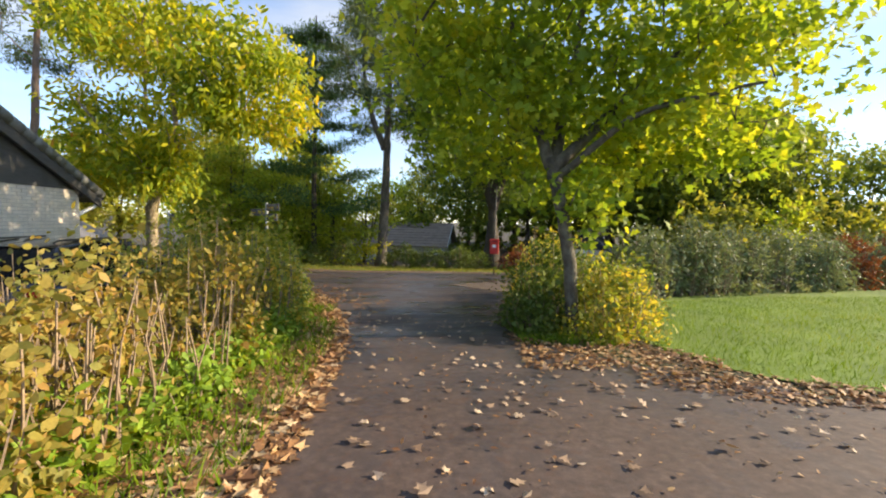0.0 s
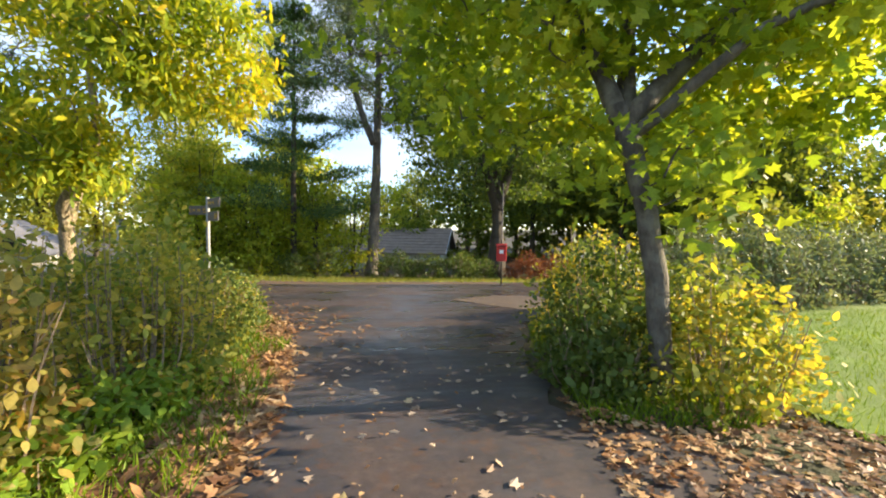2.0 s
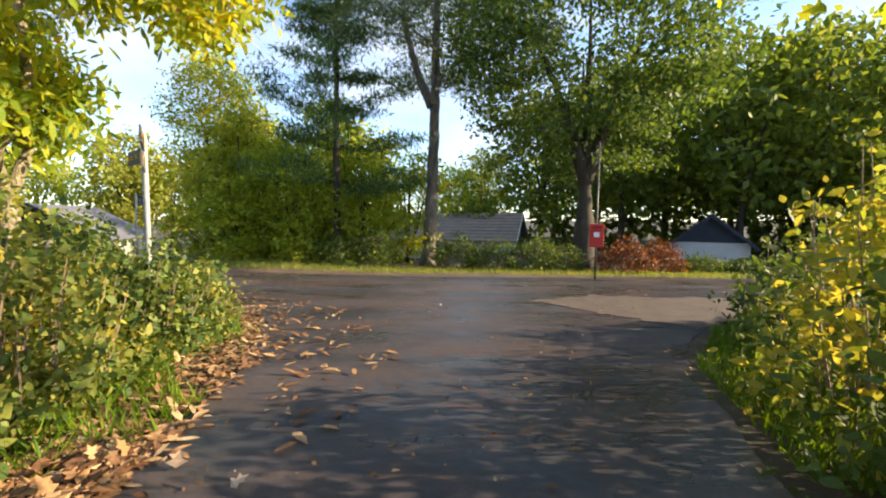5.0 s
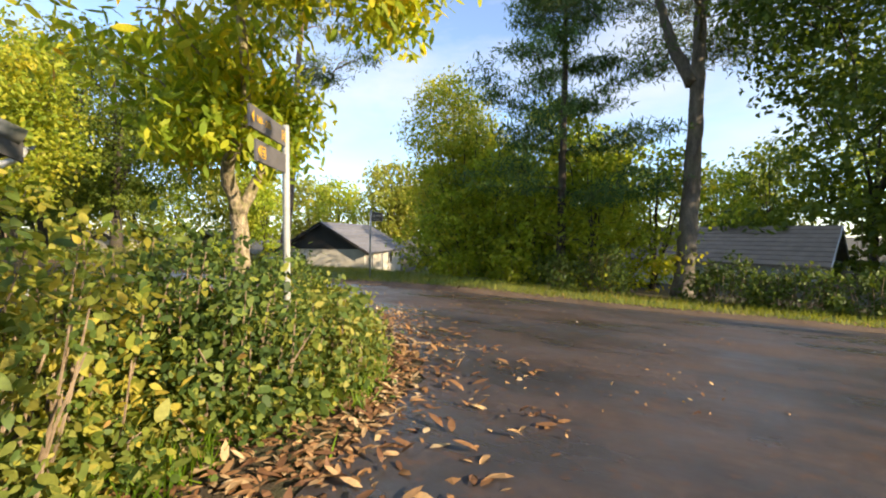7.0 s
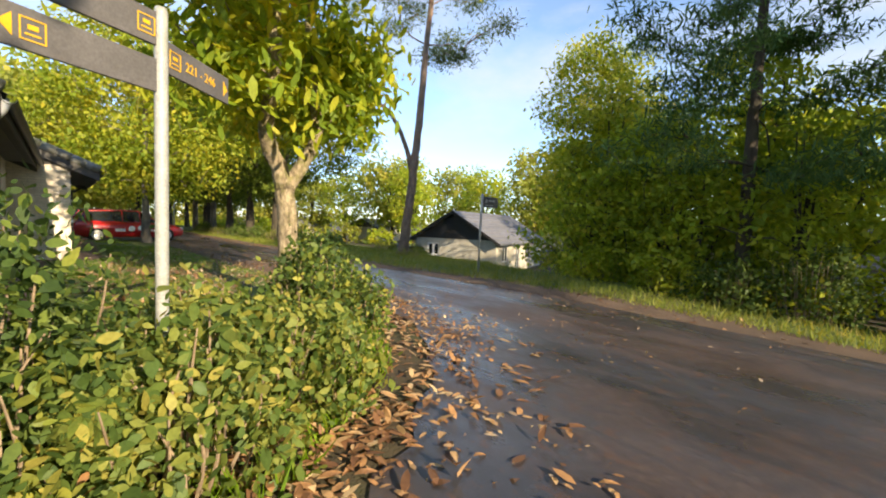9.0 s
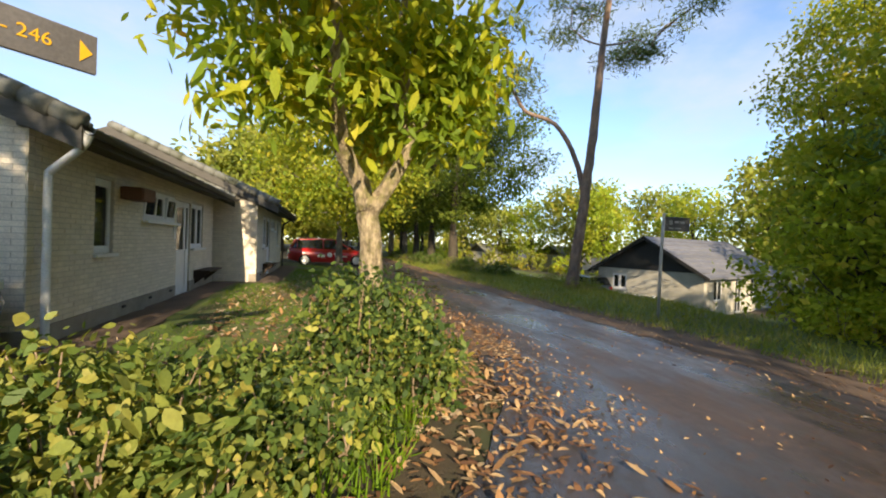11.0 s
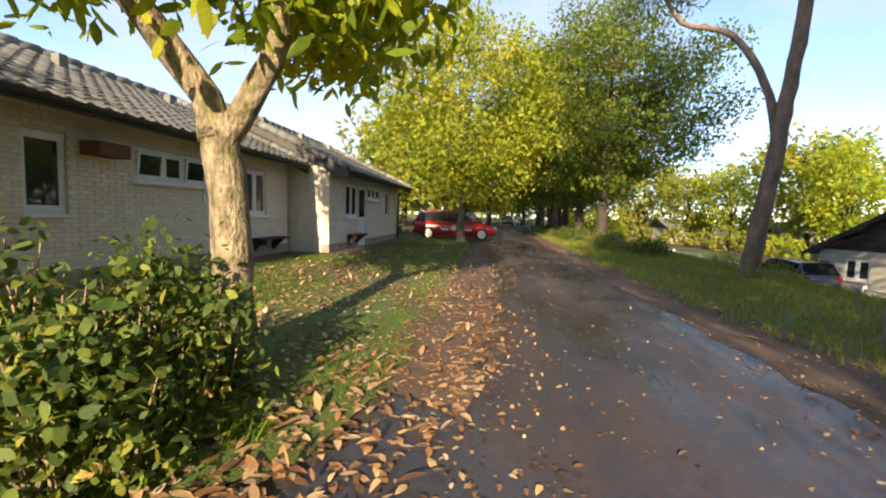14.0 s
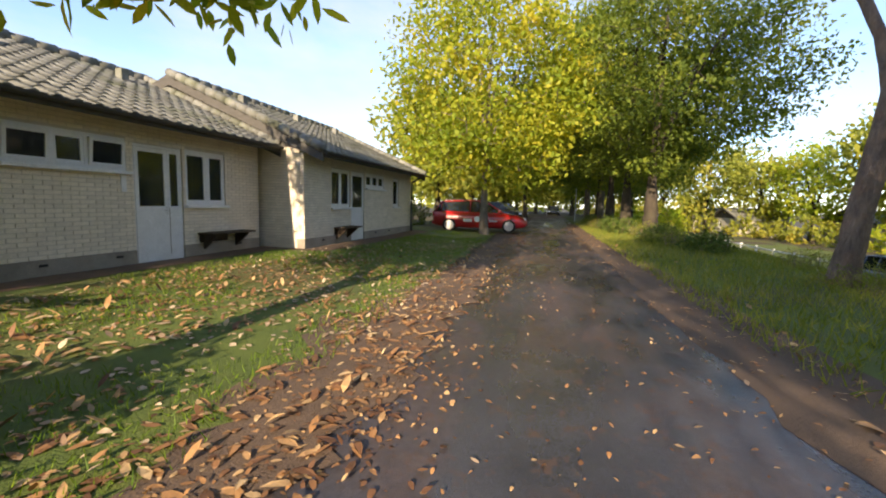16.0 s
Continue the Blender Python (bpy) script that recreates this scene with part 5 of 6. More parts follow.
for x, y, k in spots:
    s = rng.uniform(0.85, 1.15)
    s *= 1.22 if k == 2 else 1.0
    s *= 0.62 if -15 < x < -1 and y > 36 else 1.0
    copy_thing(protos[k], pose(x, y, ground_z(x, y) - 0.15, 0, 0, rng.uniform(0, 360)) @ Matrix.Diagonal((s, s, s * rng.uniform(0.9, 1.1), 1)))
for p in protos:
    x, y = {0: (6.5, 37), 1: (-20.5, 39), 2: row_xy(62, -6), 3: row_xy(22, 42)}[protos.index(p)]
    p.matrix_world = pose(x, y, ground_z(x, y) - 0.15)


# ---- bushes and hedges ----
def bush(x, y, rx, ry, h, leaf, n=1500, size=0.085, stalks=30, label="dense bush with green and yellowing leaves", name="bush", shape="oval", up=0.55, group="roadside bushes", top_bias=0.0, stem=None, turn=0.0):
    z = ground_z(x, y)
    ob = thing(name, pose(x, y, z - 0.03, 0, 0, turn), label, "bush", group)
    m = Mesh()
    tips = []
    for _ in range(stalks):
        a, r = rng.uniform(0, 2 * np.pi), rng.uniform(0.1, 0.9) ** 0.6
        b = np.array([math.cos(a) * rx * r * 0.7, math.sin(a) * ry * r * 0.7, 0])
        t = np.array([math.cos(a) * rx * r, math.sin(a) * ry * r, h * (1 - 0.45 * r * r) * rng.uniform(0.7, 1.05)])
        line = spline([b, b + (t - b) * 0.5 + rng.normal(0, 0.05, 3), t], 6)
        m.tube(line, np.linspace(0.011, 0.004, 6), 4, cap=False)
        tips.append(line)
    part("undergrowth", m, stem or M_STEM, ob, kind="stuff")
    k = max(1, n // 14)
    d = unit(rng.normal(0, 1, (k, 3)))
    d[:, 2] = np.abs(d[:, 2])
    rr = rng.uniform(0.45, 1.0, k) ** 0.5
    c = d * rr[:, None] * np.array([rx, ry, h * 0.95])
    c *= (1 + 0.16 * np.sin(c[:, :1] * 5 + c[:, 1:2] * 4.0))
    c[:, 2] = np.maximum(c[:, 2], 0.08)
    cc = np.repeat(c, 14, axis=0) + rng.normal(0, 0.1, (k * 14, 3)) * np.array([1, 1, 0.8])
    cc[:, 2] = np.maximum(cc[:, 2], 0.05)
    m = leaves(Mesh(), cc[::2], size * 1.12, shape, up, 0.25, 0.45)
    leaves(m, cc[1::2], size * 0.74, shape, up * 0.8, 0.3, 0.45)
    shoots = np.array([t[-1 - k] for t in tips for k in (0, 0, 0, 1, 1, 2)]) + rng.normal(0, 0.045, (6 * len(tips), 3)) * np.array([1, 1, 1.4])
    shoots[:, 2] = np.maximum(shoots[:, 2], 0.06)
    leaves(m, shoots, size * 0.95, shape, up, 0.2, 0.4)
    part("foliage", m, leaf, ob)
    return ob


# along the lane, on the side of the house
# bushes at y 11.2 and 11.4: F_CORNER puts shade into the leaf colour
for x, y, rx, ry, h, mat, n in ((-1.85, 2.3, 0.75, 0.9, 1.1, F_DRYBUSH, 2200), (-2.3, 3.5, 0.8, 0.8, 1.3, F_DRYBUSH, 2200), (-3.3, 2.9, 0.9, 1.0, 1.55, F_BUSHY, 2600), (-3.0, 4.5, 0.9, 0.9, 1.5, F_DRYBUSH, 2200), (-4.4, 4.2, 1.0, 1.0, 1.75, F_BUSHY, 2400), (-2.45, 5.6, 0.8, 0.9, 1.8, F_DRYBUSH, 3000), (-3.4, 6.6, 1.0, 1.0, 1.9, F_BUSHY, 3000), (-2.7, 7.6, 0.85, 1.0, 1.9, F_BUSHY, 3000), (-3.6, 8.9, 1.0, 1.1, 1.75, F_BUSHY, 3000), (-4.1, 10.1, 1.0, 1.0, 1.55, F_BUSHY, 4000), (-3.35, 9.7, 0.7, 0.9, 1.3, F_BUSH, 2600), (-4.7, 11.2, 1.0, 0.9, 1.5, F_CORNER, 4600), (-4.0, 11.4, 0.75, 0.75, 1.15, F_CORNER, 3600), (-4.1, 12.3, 0.5, 0.5, 0.95, F_BUSH, 2600), (-5.4, 12.4, 0.9, 0.8, 0.95, F_BUSH, 3600), (-5.0, 13.0, 0.75, 0.65, 0.75, F_BUSH, 3200), (-6.2, 13.3, 0.75, 0.6, 0.5, F_CORNER, 2600), (-6.9, 12.5, 0.8, 0.6, 0.42, F_CORNER, 1800), (-7.9, 13.8, 0.6, 0.55, 1.2, F_CORNER, 3000), (-7.2, 14.1, 0.55, 0.42, 0.8, F_CORNER, 2600), (-7.1, 13.5, 0.62, 0.55, 1.3, F_CORNER, 3200)):
    bush(x, y, rx, ry, h, mat, n, size=0.072)
# nettles and weeds along the edge
for y in np.arange(1.6, 12.2, 0.55):
    x = float(np.interp(y, [2, 4.5, 7.3, 10, 11.6, 12.4], [-1.8, -2.0, -2.4, -3.15, -3.75, -4.25])) + rng.uniform(-0.15, 0.1)
    bush(x, y, 0.42, 0.42, rng.uniform(0.28, 0.5), F_DRYBUSH if y < 2.6 else F_NETTLE if y < 8 else F_BUSH, 520, size=0.085, stalks=10, label="low drying weeds at the lane edge" if y < 2.6 else "low green nettles and weeds at the lane edge", name="weeds", group="weeds along the lane", up=0.7)
# round the foot of the maple
for x, y, rx, ry, h, mat, n in ((2.35, 9.3, 1.0, 1.1, 1.75, F_GREENBUSH, 3400), (3.1, 8.0, 0.75, 0.8, 1.35, F_BUSHY, 2800), (1.95, 8.35, 0.6, 0.8, 0.9, F_GREENBUSH, 2000), (2.7, 10.6, 1.0, 1.1, 2.1, F_BUSHY, 3200), (3.6, 9.4, 0.9, 1.0, 1.5, F_BUSH, 2400), (3.2, 12.0, 1.0, 1.1, 1.5, F_GREENBUSH, 2200), (3.9, 13.6, 1.1, 1.1, 1.5, F_GREENBUSH, 2000)):
    bush(x, y, rx, ry, h, mat, n, label="bush at the foot of the maple", group="bushes round the maple")
# tall feathery growth behind the lawn
for i, t in enumerate(np.linspace(0, 1, 15)):
    x, y = 5.9 + 15.0 * t + rng.uniform(-0.3, 0.3), 14.3 + 6.4 * t + rng.uniform(-0.3, 0.3)
    bush(x, y, 0.95, 0.9, 2.35 + rng.uniform(-0.25, 0.3), F_RED if i in (10, 13) else F_GREY, 1900, size=0.14, shape="long", up=0.05, label="tall feathery grey-green plant", name="tall_plant", group="hedge behind the lawn", stalks=40)
# dark shrubs before the cabins
for x, y, h, mat in ((-5.6, 23.1, 1.4, F_GREENBUSH), (-2.4, 23.7, 1.25, F_GREENBUSH), (-0.9, 23.7, 1.1, F_GREENBUSH), (0.6, 23.9, 1.2, F_GREENBUSH), (1.6, 24.3, 1.0, F_GREENBUSH), (3.9, 24.0, 1.2, F_RED), (5.2, 24.8, 1.0, F_RED), (6.8, 25.2, 0.55, F_GREENBUSH), (8.6, 25.4, 0.5, F_GREENBUSH), (10.6, 26.2, 0.6, F_GREENBUSH), (-8.3, 22.6, 0.9, F_WOOD), (-10.6, 22.4, 1.0, F_WOOD), (-7.0, 22.6, 1.0, F_GREENBUSH)):
    bush(x, y, 1.0, 0.75, h * 1.12, mat, 2400, size=0.09, label="dark low shrub before the cabin", name="shrub", group="shrubs across the road")
# understorey of the far wood
for x in np.arange(-20, 36, 4.2):
    bush(x, 40.5 + rng.uniform(-1.5, 1.5), 2.9, 2.2, rng.uniform(3.6, 4.8), F_OAK, 1500, size=0.36, stalks=12, label="dark undergrowth at the edge of the wood", name="undergrowth_bush", group="edge of the wood")
for t in np.linspace(0, 1, 11):
    x, y = 15 + 32 * t + rng.uniform(-0.8, 0.8), 27.5 + 7.5 * t + rng.uniform(-0.8, 0.8)
    bush(x, y, 2.7, 1.9, rng.uniform(4.2, 5.6), F_WOOD if rng.uniform() < 0.6 else F_PALE, 1500, size=0.32, stalks=12, label="leafy undergrowth at the edge of the wood", name="undergrowth_bush", group="edge of the wood")
for s in np.arange(40, 96, 5.0):
    x, y = row_xy(s, 15 + rng.uniform(-1, 2) + (s - 40) * 0.1)
    bush(x, y, 2.8, 2.0, rng.uniform(1.6, 2.6), F_WOOD, 800, size=0.34, stalks=10, label="dark undergrowth at the edge of the wood", name="undergrowth_bush", group="edge of the wood")
# leafy distance that closes the low ground and the end of the road
for q in np.arange(-22, 48, 6.5):
    x, y = row_xy(102 + rng.uniform(-3, 3), q)
    bush(x, y, 4.2, 3.4, rng.uniform(4.5, 6.5), F_PALE if rng.uniform() < 0.6 else F_WOOD, 1300, size=0.5, stalks=10, label="far leafy scrub in green and yellow", name="far_scrub", group="far scrub")
for t in np.linspace(0, 1, 9):
    x, y = row_xy(26 + 48 * t + rng.uniform(-1, 1), 40 - 13 * t + rng.uniform(-1, 1))
    bush(x, y, 2.8, 2.2, rng.uniform(2.4, 3.6), F_PALE if rng.uniform() < 0.5 else F_WOOD, 1100, size=0.32, stalks=10, label="far leafy scrub in green and yellow", name="far_scrub", group="far scrub")
# growth on the falling side of the road
for s, q, h, mat in ((13.5, 12.0, 0.7, F_GREENBUSH), (15.2, 11.6, 0.85, F_DRYGRASS), (17.2, 11.4, 0.8, F_GREENBUSH), (19.4, 11.2, 0.8, F_DRYGRASS), (21.6, 10.6, 0.9, F_GREENBUSH), (24.6, 10.3, 0.9, F_GREENBUSH), (28.0, 10.0, 0.9, F_DRYGRASS), (32.0, 9.9, 0.9, F_GREENBUSH), (10.5, 13.4, 0.6, F_DRYGRASS), (7.0, 12.6, 0.5, F_DRYGRASS)):
    x, y = row_xy(s, q)
    bush(x, y, 1.05, 0.8, h, mat, 1500, size=0.13, shape="blade" if mat is F_DRYGRASS else "long", up=0.05, label="rank grass and low scrub on the verge", name="scrub", group="verge scrub", turn=13)
for s, q, h in ((17.0, -1.5, 2.2), (18.5, -2.5, 2.4), (20.5, -1.0, 1.8)):
    x, y = row_xy(s, q)
    bush(x, y, 1.3, 1.2, h, F_GREENBUSH, 1800, size=0.13, label="dark evergreen shrub beside the house", name="shrub", group="shrubs by the house")

# ---- signs, posts and lamps ----
def words(text, size, material, name, parent, m):
    cu = bpy.data.curves.new(name, "FONT")
    cu.body, cu.size, cu.extrude, cu.align_x, cu.align_y = text, size, 0.0015, "LEFT", "CENTER"
    tmp = bpy.data.objects.new(name, cu)
    scene.collection.objects.link(tmp)
    bpy.context.view_layer.update()
    me = bpy.data.meshes.new_from_object(tmp.evaluated_get(bpy.context.evaluated_depsgraph_get()))
    me.name = name
    bpy.data.objects.remove(tmp)
    me.materials.clear()
    me.materials.append(material)
    ob = part(name, me, None, parent)
    ob.matrix_local = m
    return ob


def sign_board(parent, z, yaw, length, height, text="", arrow=0, tent=False, pick=0):
    """A flat board that sticks out from its post; local x runs away from the post."""
    b = part("sign_board", Mesh().bevel_box(0.035, -0.012, -height / 2, 0.035 + length, 0.012, height / 2, 0.004), M_SIGN, parent, "dark grey direction board with yellow marks")
    b.matrix_local = pose(0, 0, z, 0, 0, yaw)
    for side in (1, -1):
        face = pose(0, -0.0135, 0, 90) if side == 1 else pose(0, 0.0135, 0, 90, 0, 180)
        flip = 1 if side == 1 else -1
        if text:
            x = 0.2 if side == 1 else -(0.035 + length) + 0.12
            words(text, height * 0.45, M_YELLOW, "number", b, face @ pose(x, 0, 0))
        ic = Mesh()
        x0 = 0.055 if side == 1 else -0.145
        if tent:
            x0 = length - 0.17 if side == 1 else -(length - 0.06)
        e = 0.006
        w = min(0.1, height * 0.72)
        for a, b2, c, d in ((0, w, 0, e), (0, w, w - e, w), (0, e, e, w - e), (w - e, w, e, w - e), (w * 0.2, w * 0.8, w * 0.25, w * 0.33), (w * 0.3, w * 0.7, w * 0.5, w * 0.72)):
            ic.box(x0 + a, c - w / 2, -0.0015, x0 + b2, d - w / 2, 0.002)
        o = part("pictogram", ic, M_YELLOW, b)
        o.matrix_local = face
        if arrow:
            xe = (0.035 + length - 0.02) * flip
            xt = xe - 0.05 * flip
            v = [(xe, 0, 0.002), (xt, 0.05, 0.002), (xt, -0.05, 0.002), (xe, 0, -0.001), (xt, 0.05, -0.001), (xt, -0.05, -0.001)]
            o = part("arrow", Mesh().add(v, [(0, 1, 2) if flip < 0 else (0, 1, 2), (5, 4, 3), (0, 3, 4, 1), (1, 4, 5, 2), (2, 5, 3, 0)]), M_YELLOW, b)
            o.matrix_local = face
    return b


sx, sy = -4.61, 12.19
sg = ground_z(sx, sy)
post = thing("direction_sign", pose(sx, sy, sg - 0.05), "pale steel post with grey direction boards in yellow writing", "sign")
pm = Mesh().tube([(0, 0, 0), (0, 0, 1.2), (0, 0, 2.6 - sg), (0, 0, 2.63 - sg)], [0.036, 0.036, 0.036, 0.03], 14)
part("pole", pm, M_POLE, post, smooth=True)
yaw_left = math.degrees(math.atan2(11.67 - sy, -4.12 - sx))
yaw_right = math.degrees(math.atan2(12.5 - sy, -5.14 - sx))
sign_board(post, 2.5 - sg, yaw_left, 0.84, 0.185, "168 - 213", 1, tent=False)
sign_board(post, 2.24 - sg, yaw_left, 0.72, 0.185, "", 1, tent=True)
sign_board(post, 2.37 - sg, yaw_right, 0.66, 0.185, "221 - 246", 1)

x, y = -12.32, 19.43
fg = ground_z(x, y)
fpost = thing("direction_sign", pose(x, y, fg - 0.05), "pale steel post with one dark board", "sign")
part("pole", Mesh().tube([(0, 0, 0), (0.01, 0, 1.2), (0.02, 0.03, 2.45)], 0.034, 12), M_POLE, fpost, smooth=True)
yaw = math.degrees(math.atan2(0.95, -0.3))
fb = part("sign_board", Mesh().bevel_box(0.03, -0.012, 2.06, 0.82, 0.012, 2.38, 0.004), M_SIGN, fpost, "dark board with pale marks")
fb.matrix_local = pose(0, 0, 0, 0, 0, yaw)
marks = Mesh()
for a, b, c, d in ((0.2, 0.3, 2.2, 2.3), (0.36, 0.5, 2.24, 2.29), (0.53, 0.66, 2.24, 2.29), (0.2, 0.34, 2.11, 2.14), (0.38, 0.56, 2.11, 2.14)):
    marks.box(a, -0.015, c, b, 0.015, d)
mk = part("marks", marks, M_POLE, fpost)
mk.matrix_local = pose(0, 0, 0, 0, 0, yaw)

x, y = 2.33, 20.9
pg = ground_z(x, y)
box = thing("red_post_box", pose(x, y, pg - 0.05, 0, 0, -8), "small red letter box on a thin grey pole", "post box")
part("pole", Mesh().tube([(0, 0.1, 0), (0, 0.1, 1.5), (0.02, 0.1, 4.2)], [0.03, 0.03, 0.025], 10), M_GUTTER, box, smooth=True)
part("box", Mesh().bevel_box(-0.2, -0.16, 1.05, 0.2, 0.055, 1.72, 0.03), M_REDBOX, box)
part("hood", Mesh().bevel_box(-0.215, -0.2, 1.6, 0.215, 0.06, 1.75, 0.03), M_REDBOX, box)
part("slot", Mesh().box(-0.13, -0.206, 1.64, 0.13, -0.201, 1.67), M_BLACK, box)
part("label_plate", Mesh().box(-0.08, -0.166, 1.36, 0.08, -0.161, 1.5), M_DECAL, box)


def street_lamp(x, y, h, yaw, label):
    g = ground_z(x, y)
    ob = thing("street_lamp", pose(x, y, g - 0.1, 0, 0, yaw), label, "street lamp", "street lamps")
    part("pole", Mesh().tube([(0, 0, 0), (0, 0, 1), (0, 0, 1.05), (0, 0, h)], [0.07, 0.07, 0.05, 0.04], 10), M_POLE, ob, smooth=True)
    part("arm", Mesh().tube([(0, 0, h - 0.05), (0.1, 0, h + 0.05), (0.6, 0, h + 0.1)], 0.025, 8), M_POLE, ob, smooth=True)
    part("lamp_head", Mesh().bevel_box(0.35, -0.1, h + 0.06, 0.95, 0.1, h + 0.16, 0.03), M_POLE, ob)


street_lamp(*row_xy(40, 9.0), 4.6, 10, "grey street lamp with a short arm")
for s, q, h, r, lab in ((34, 9.6, 6.5, 0.22, "bare pale dead trunk"), (31.5, 10.4, 3.8, 0.24, "short pale broken trunk")):
    x, y = row_xy(s, q)
    tree("dead_trunk", lab, [([put(x, y, -0.1), put(x + 0.05, y, h * 0.5), put(x + 0.1, y + 0.1, h)], r, r * 0.8)], np.zeros((0, 3)), None, M_BARKGREY, category="trunk")


# ---- fence of the low ground ----
def rail_fence(s0, s1, q):
    x0, y0 = row_xy(s0, q)
    ob = thing("rail_fence", pose(x0, y0, 0), "white two-rail timber fence on lower ground", "fence")
    n = int((s1 - s0) / 2.2)
    pts = [row_xy(s0 + (s1 - s0) * i / n, q) for i in range(n + 1)]
    for x, y in pts:
        g = ground_z(x, y)
        part("post", Mesh().bevel_box(x - x0 - 0.06, y - y0 - 0.06, g - 0.2, x - x0 + 0.06, y - y0 + 0.06, g + 0.95, 0.01), M_WHITE, ob)
    for (xa, ya), (xb, yb) in zip(pts, pts[1:]):
        for dz in (0.45, 0.8):
            part("rail", Mesh().tube([(xa - x0, ya - y0, ground_z(xa, ya) + dz), (xb - x0, yb - y0, ground_z(xb, yb) + dz)], 0.05, 6), M_WHITE, ob)


rail_fence(12, 38, 20.5)


# ---- cars ----
def car(name, label, paint, m, length=4.5, width=1.8, height=1.48, estate=True, decal=False):
    """A parked car: the nose points along local x."""
    ob = thing(name, m, label, "car", "parked cars")
    l, w = length / 2, width / 2
    # stations along the length: x, half width, sill, shoulder
    st = [(-l, 0.72, 0.42, 0.86), (-l + 0.08, 0.86, 0.30, 0.95), (-l + 0.5, 0.96, 0.22, 0.97), (-l * 0.35, 1.0, 0.20, 0.95), (l * 0.12, 1.0, 0.20, 0.93), (l * 0.45, 1.0, 0.20, 0.90), (l - 0.5, 0.95, 0.22, 0.80), (l - 0.12, 0.84, 0.28, 0.68), (l, 0.68, 0.38, 0.58)]
    rows = []
    for x, hw, z0, z1 in st:
        hw *= w
        rows.append([(x, -hw * 0.9, z0), (x, -hw, z0 + 0.12), (x, -hw * 1.0, z0 + (z1 - z0) * 0.6), (x, -hw * 0.93, z1), (x, -hw * 0.5, z1 + 0.035), (x, 0, z1 + 0.045), (x, hw * 0.5, z1 + 0.035), (x, hw * 0.93, z1), (x, hw, z0 + (z1 - z0) * 0.6), (x, hw, z0 + 0.12), (x, hw * 0.9, z0)])
    k = len(rows[0])
    v = [p for r in rows for p in r]
    f = [(i * k + j, (i + 1) * k + j, (i + 1) * k + (j + 1) % k, i * k + (j + 1) % k) for i in range(len(rows) - 1) for j in range(k)]
    f += [tuple(range(k)), tuple(range(len(rows) * k - 1, (len(rows) - 1) * k - 1, -1))]
    part("body", Mesh().add(v, f), paint, ob, smooth=True)
    back = -l + (0.12 if estate else 0.75)
    gl = [(back, 0.93, 0.95), (back + 0.3, 1.0, height - 0.06), (-l * 0.2, 1.0, height), (l * 0.12, 1.0, height - 0.02), (l * 0.5, 0.92, 0.92)]
    lowz = [0.95, 0.95, 0.94, 0.93, 0.90]
    rows = []
    for (x, hw, zt), zl in zip(gl, lowz):
        a, b = w * 0.9 * hw, w * 0.72 * hw
        if zt < 1.0:
            b = a * 0.98
        rows.append([(x, -a, zl), (x, -b, zt), (x, b, zt), (x, a, zl)])
    g = Mesh()
    for r0, r1 in zip(rows, rows[1:]):
        g.add([*r0, *r1], [(0, 4, 5, 1), (2, 6, 7, 3), (1, 5, 6, 2)])
    part("windows", g, M_CARGLASS, ob, "dark tinted car windows")
    roof = Mesh()
    top = [(x, w * 0.735 * hw, zt + 0.012) for x, hw, zt in gl[1:4]]
    v = []
    for x, hw, zt in top:
        v += [(x, -hw, zt - 0.02), (x, -hw * 0.9, zt + 0.01), (x, 0, zt + 0.03), (x, hw * 0.9, zt + 0.01), (x, hw, zt - 0.02)]
    roof.add(v, [(i * 5 + j, (i + 1) * 5 + j, (i + 1) * 5 + j + 1, i * 5 + j + 1) for i in range(2) for j in range(4)])
    for i in range(5):
        for a, b in ((0, 1), (3, 2)):
            roof.tube([rows[i][a], rows[i][b]], 0.03, 6)
    for a in (1, 2):
        roof.tube([r[a] for r in rows], 0.03, 6)
    part("roof", roof, paint, ob, smooth=True)
    for x in (-l + 0.82, l - 0.86):
        for sgn in (-1, 1):
            y = sgn * (w - 0.09)
            wh = part("wheel", Mesh().tube([(x, y - 0.1, 0.32), (x, y - 0.09, 0.32), (x, y + 0.09, 0.32), (x, y + 0.1, 0.32)], [0.27, 0.32, 0.32, 0.27], 24), M_TYRE, ob, "black rubber tyre", smooth=False)
            rim = Mesh().tube([(x, y + sgn * 0.085, 0.32), (x, y + sgn * 0.108, 0.32)], [0.225, 0.215], 20)
            for q in range(5):
                aa = 2 * math.pi * q / 5
                rim.tube([(x, y + sgn * 0.112, 0.32), (x + 0.2 * math.cos(aa), y + sgn * 0.112, 0.32 + 0.2 * math.sin(aa))], 0.022, 5)
            part("rim", rim, M_RIM, wh, "pale alloy rim")
    for sgn in (-1, 1):
        part("headlight", Mesh().bevel_box(l - 0.3, sgn * w * 0.62 - 0.16, 0.6, l - 0.06, sgn * w * 0.62 + 0.16, 0.72, 0.03), M_LAMP, ob)
        part("tail_light", Mesh().bevel_box(-l + 0.0, sgn * w * 0.68 - 0.12, 0.72, -l + 0.14, sgn * w * 0.68 + 0.12, 0.93, 0.02), M_TAIL, ob)
        part("mirror", Mesh().bevel_box(l * 0.38, sgn * (w + 0.08) - 0.09, 0.93, l * 0.46, sgn * (w + 0.08) + 0.09, 1.06, 0.03), paint, ob)
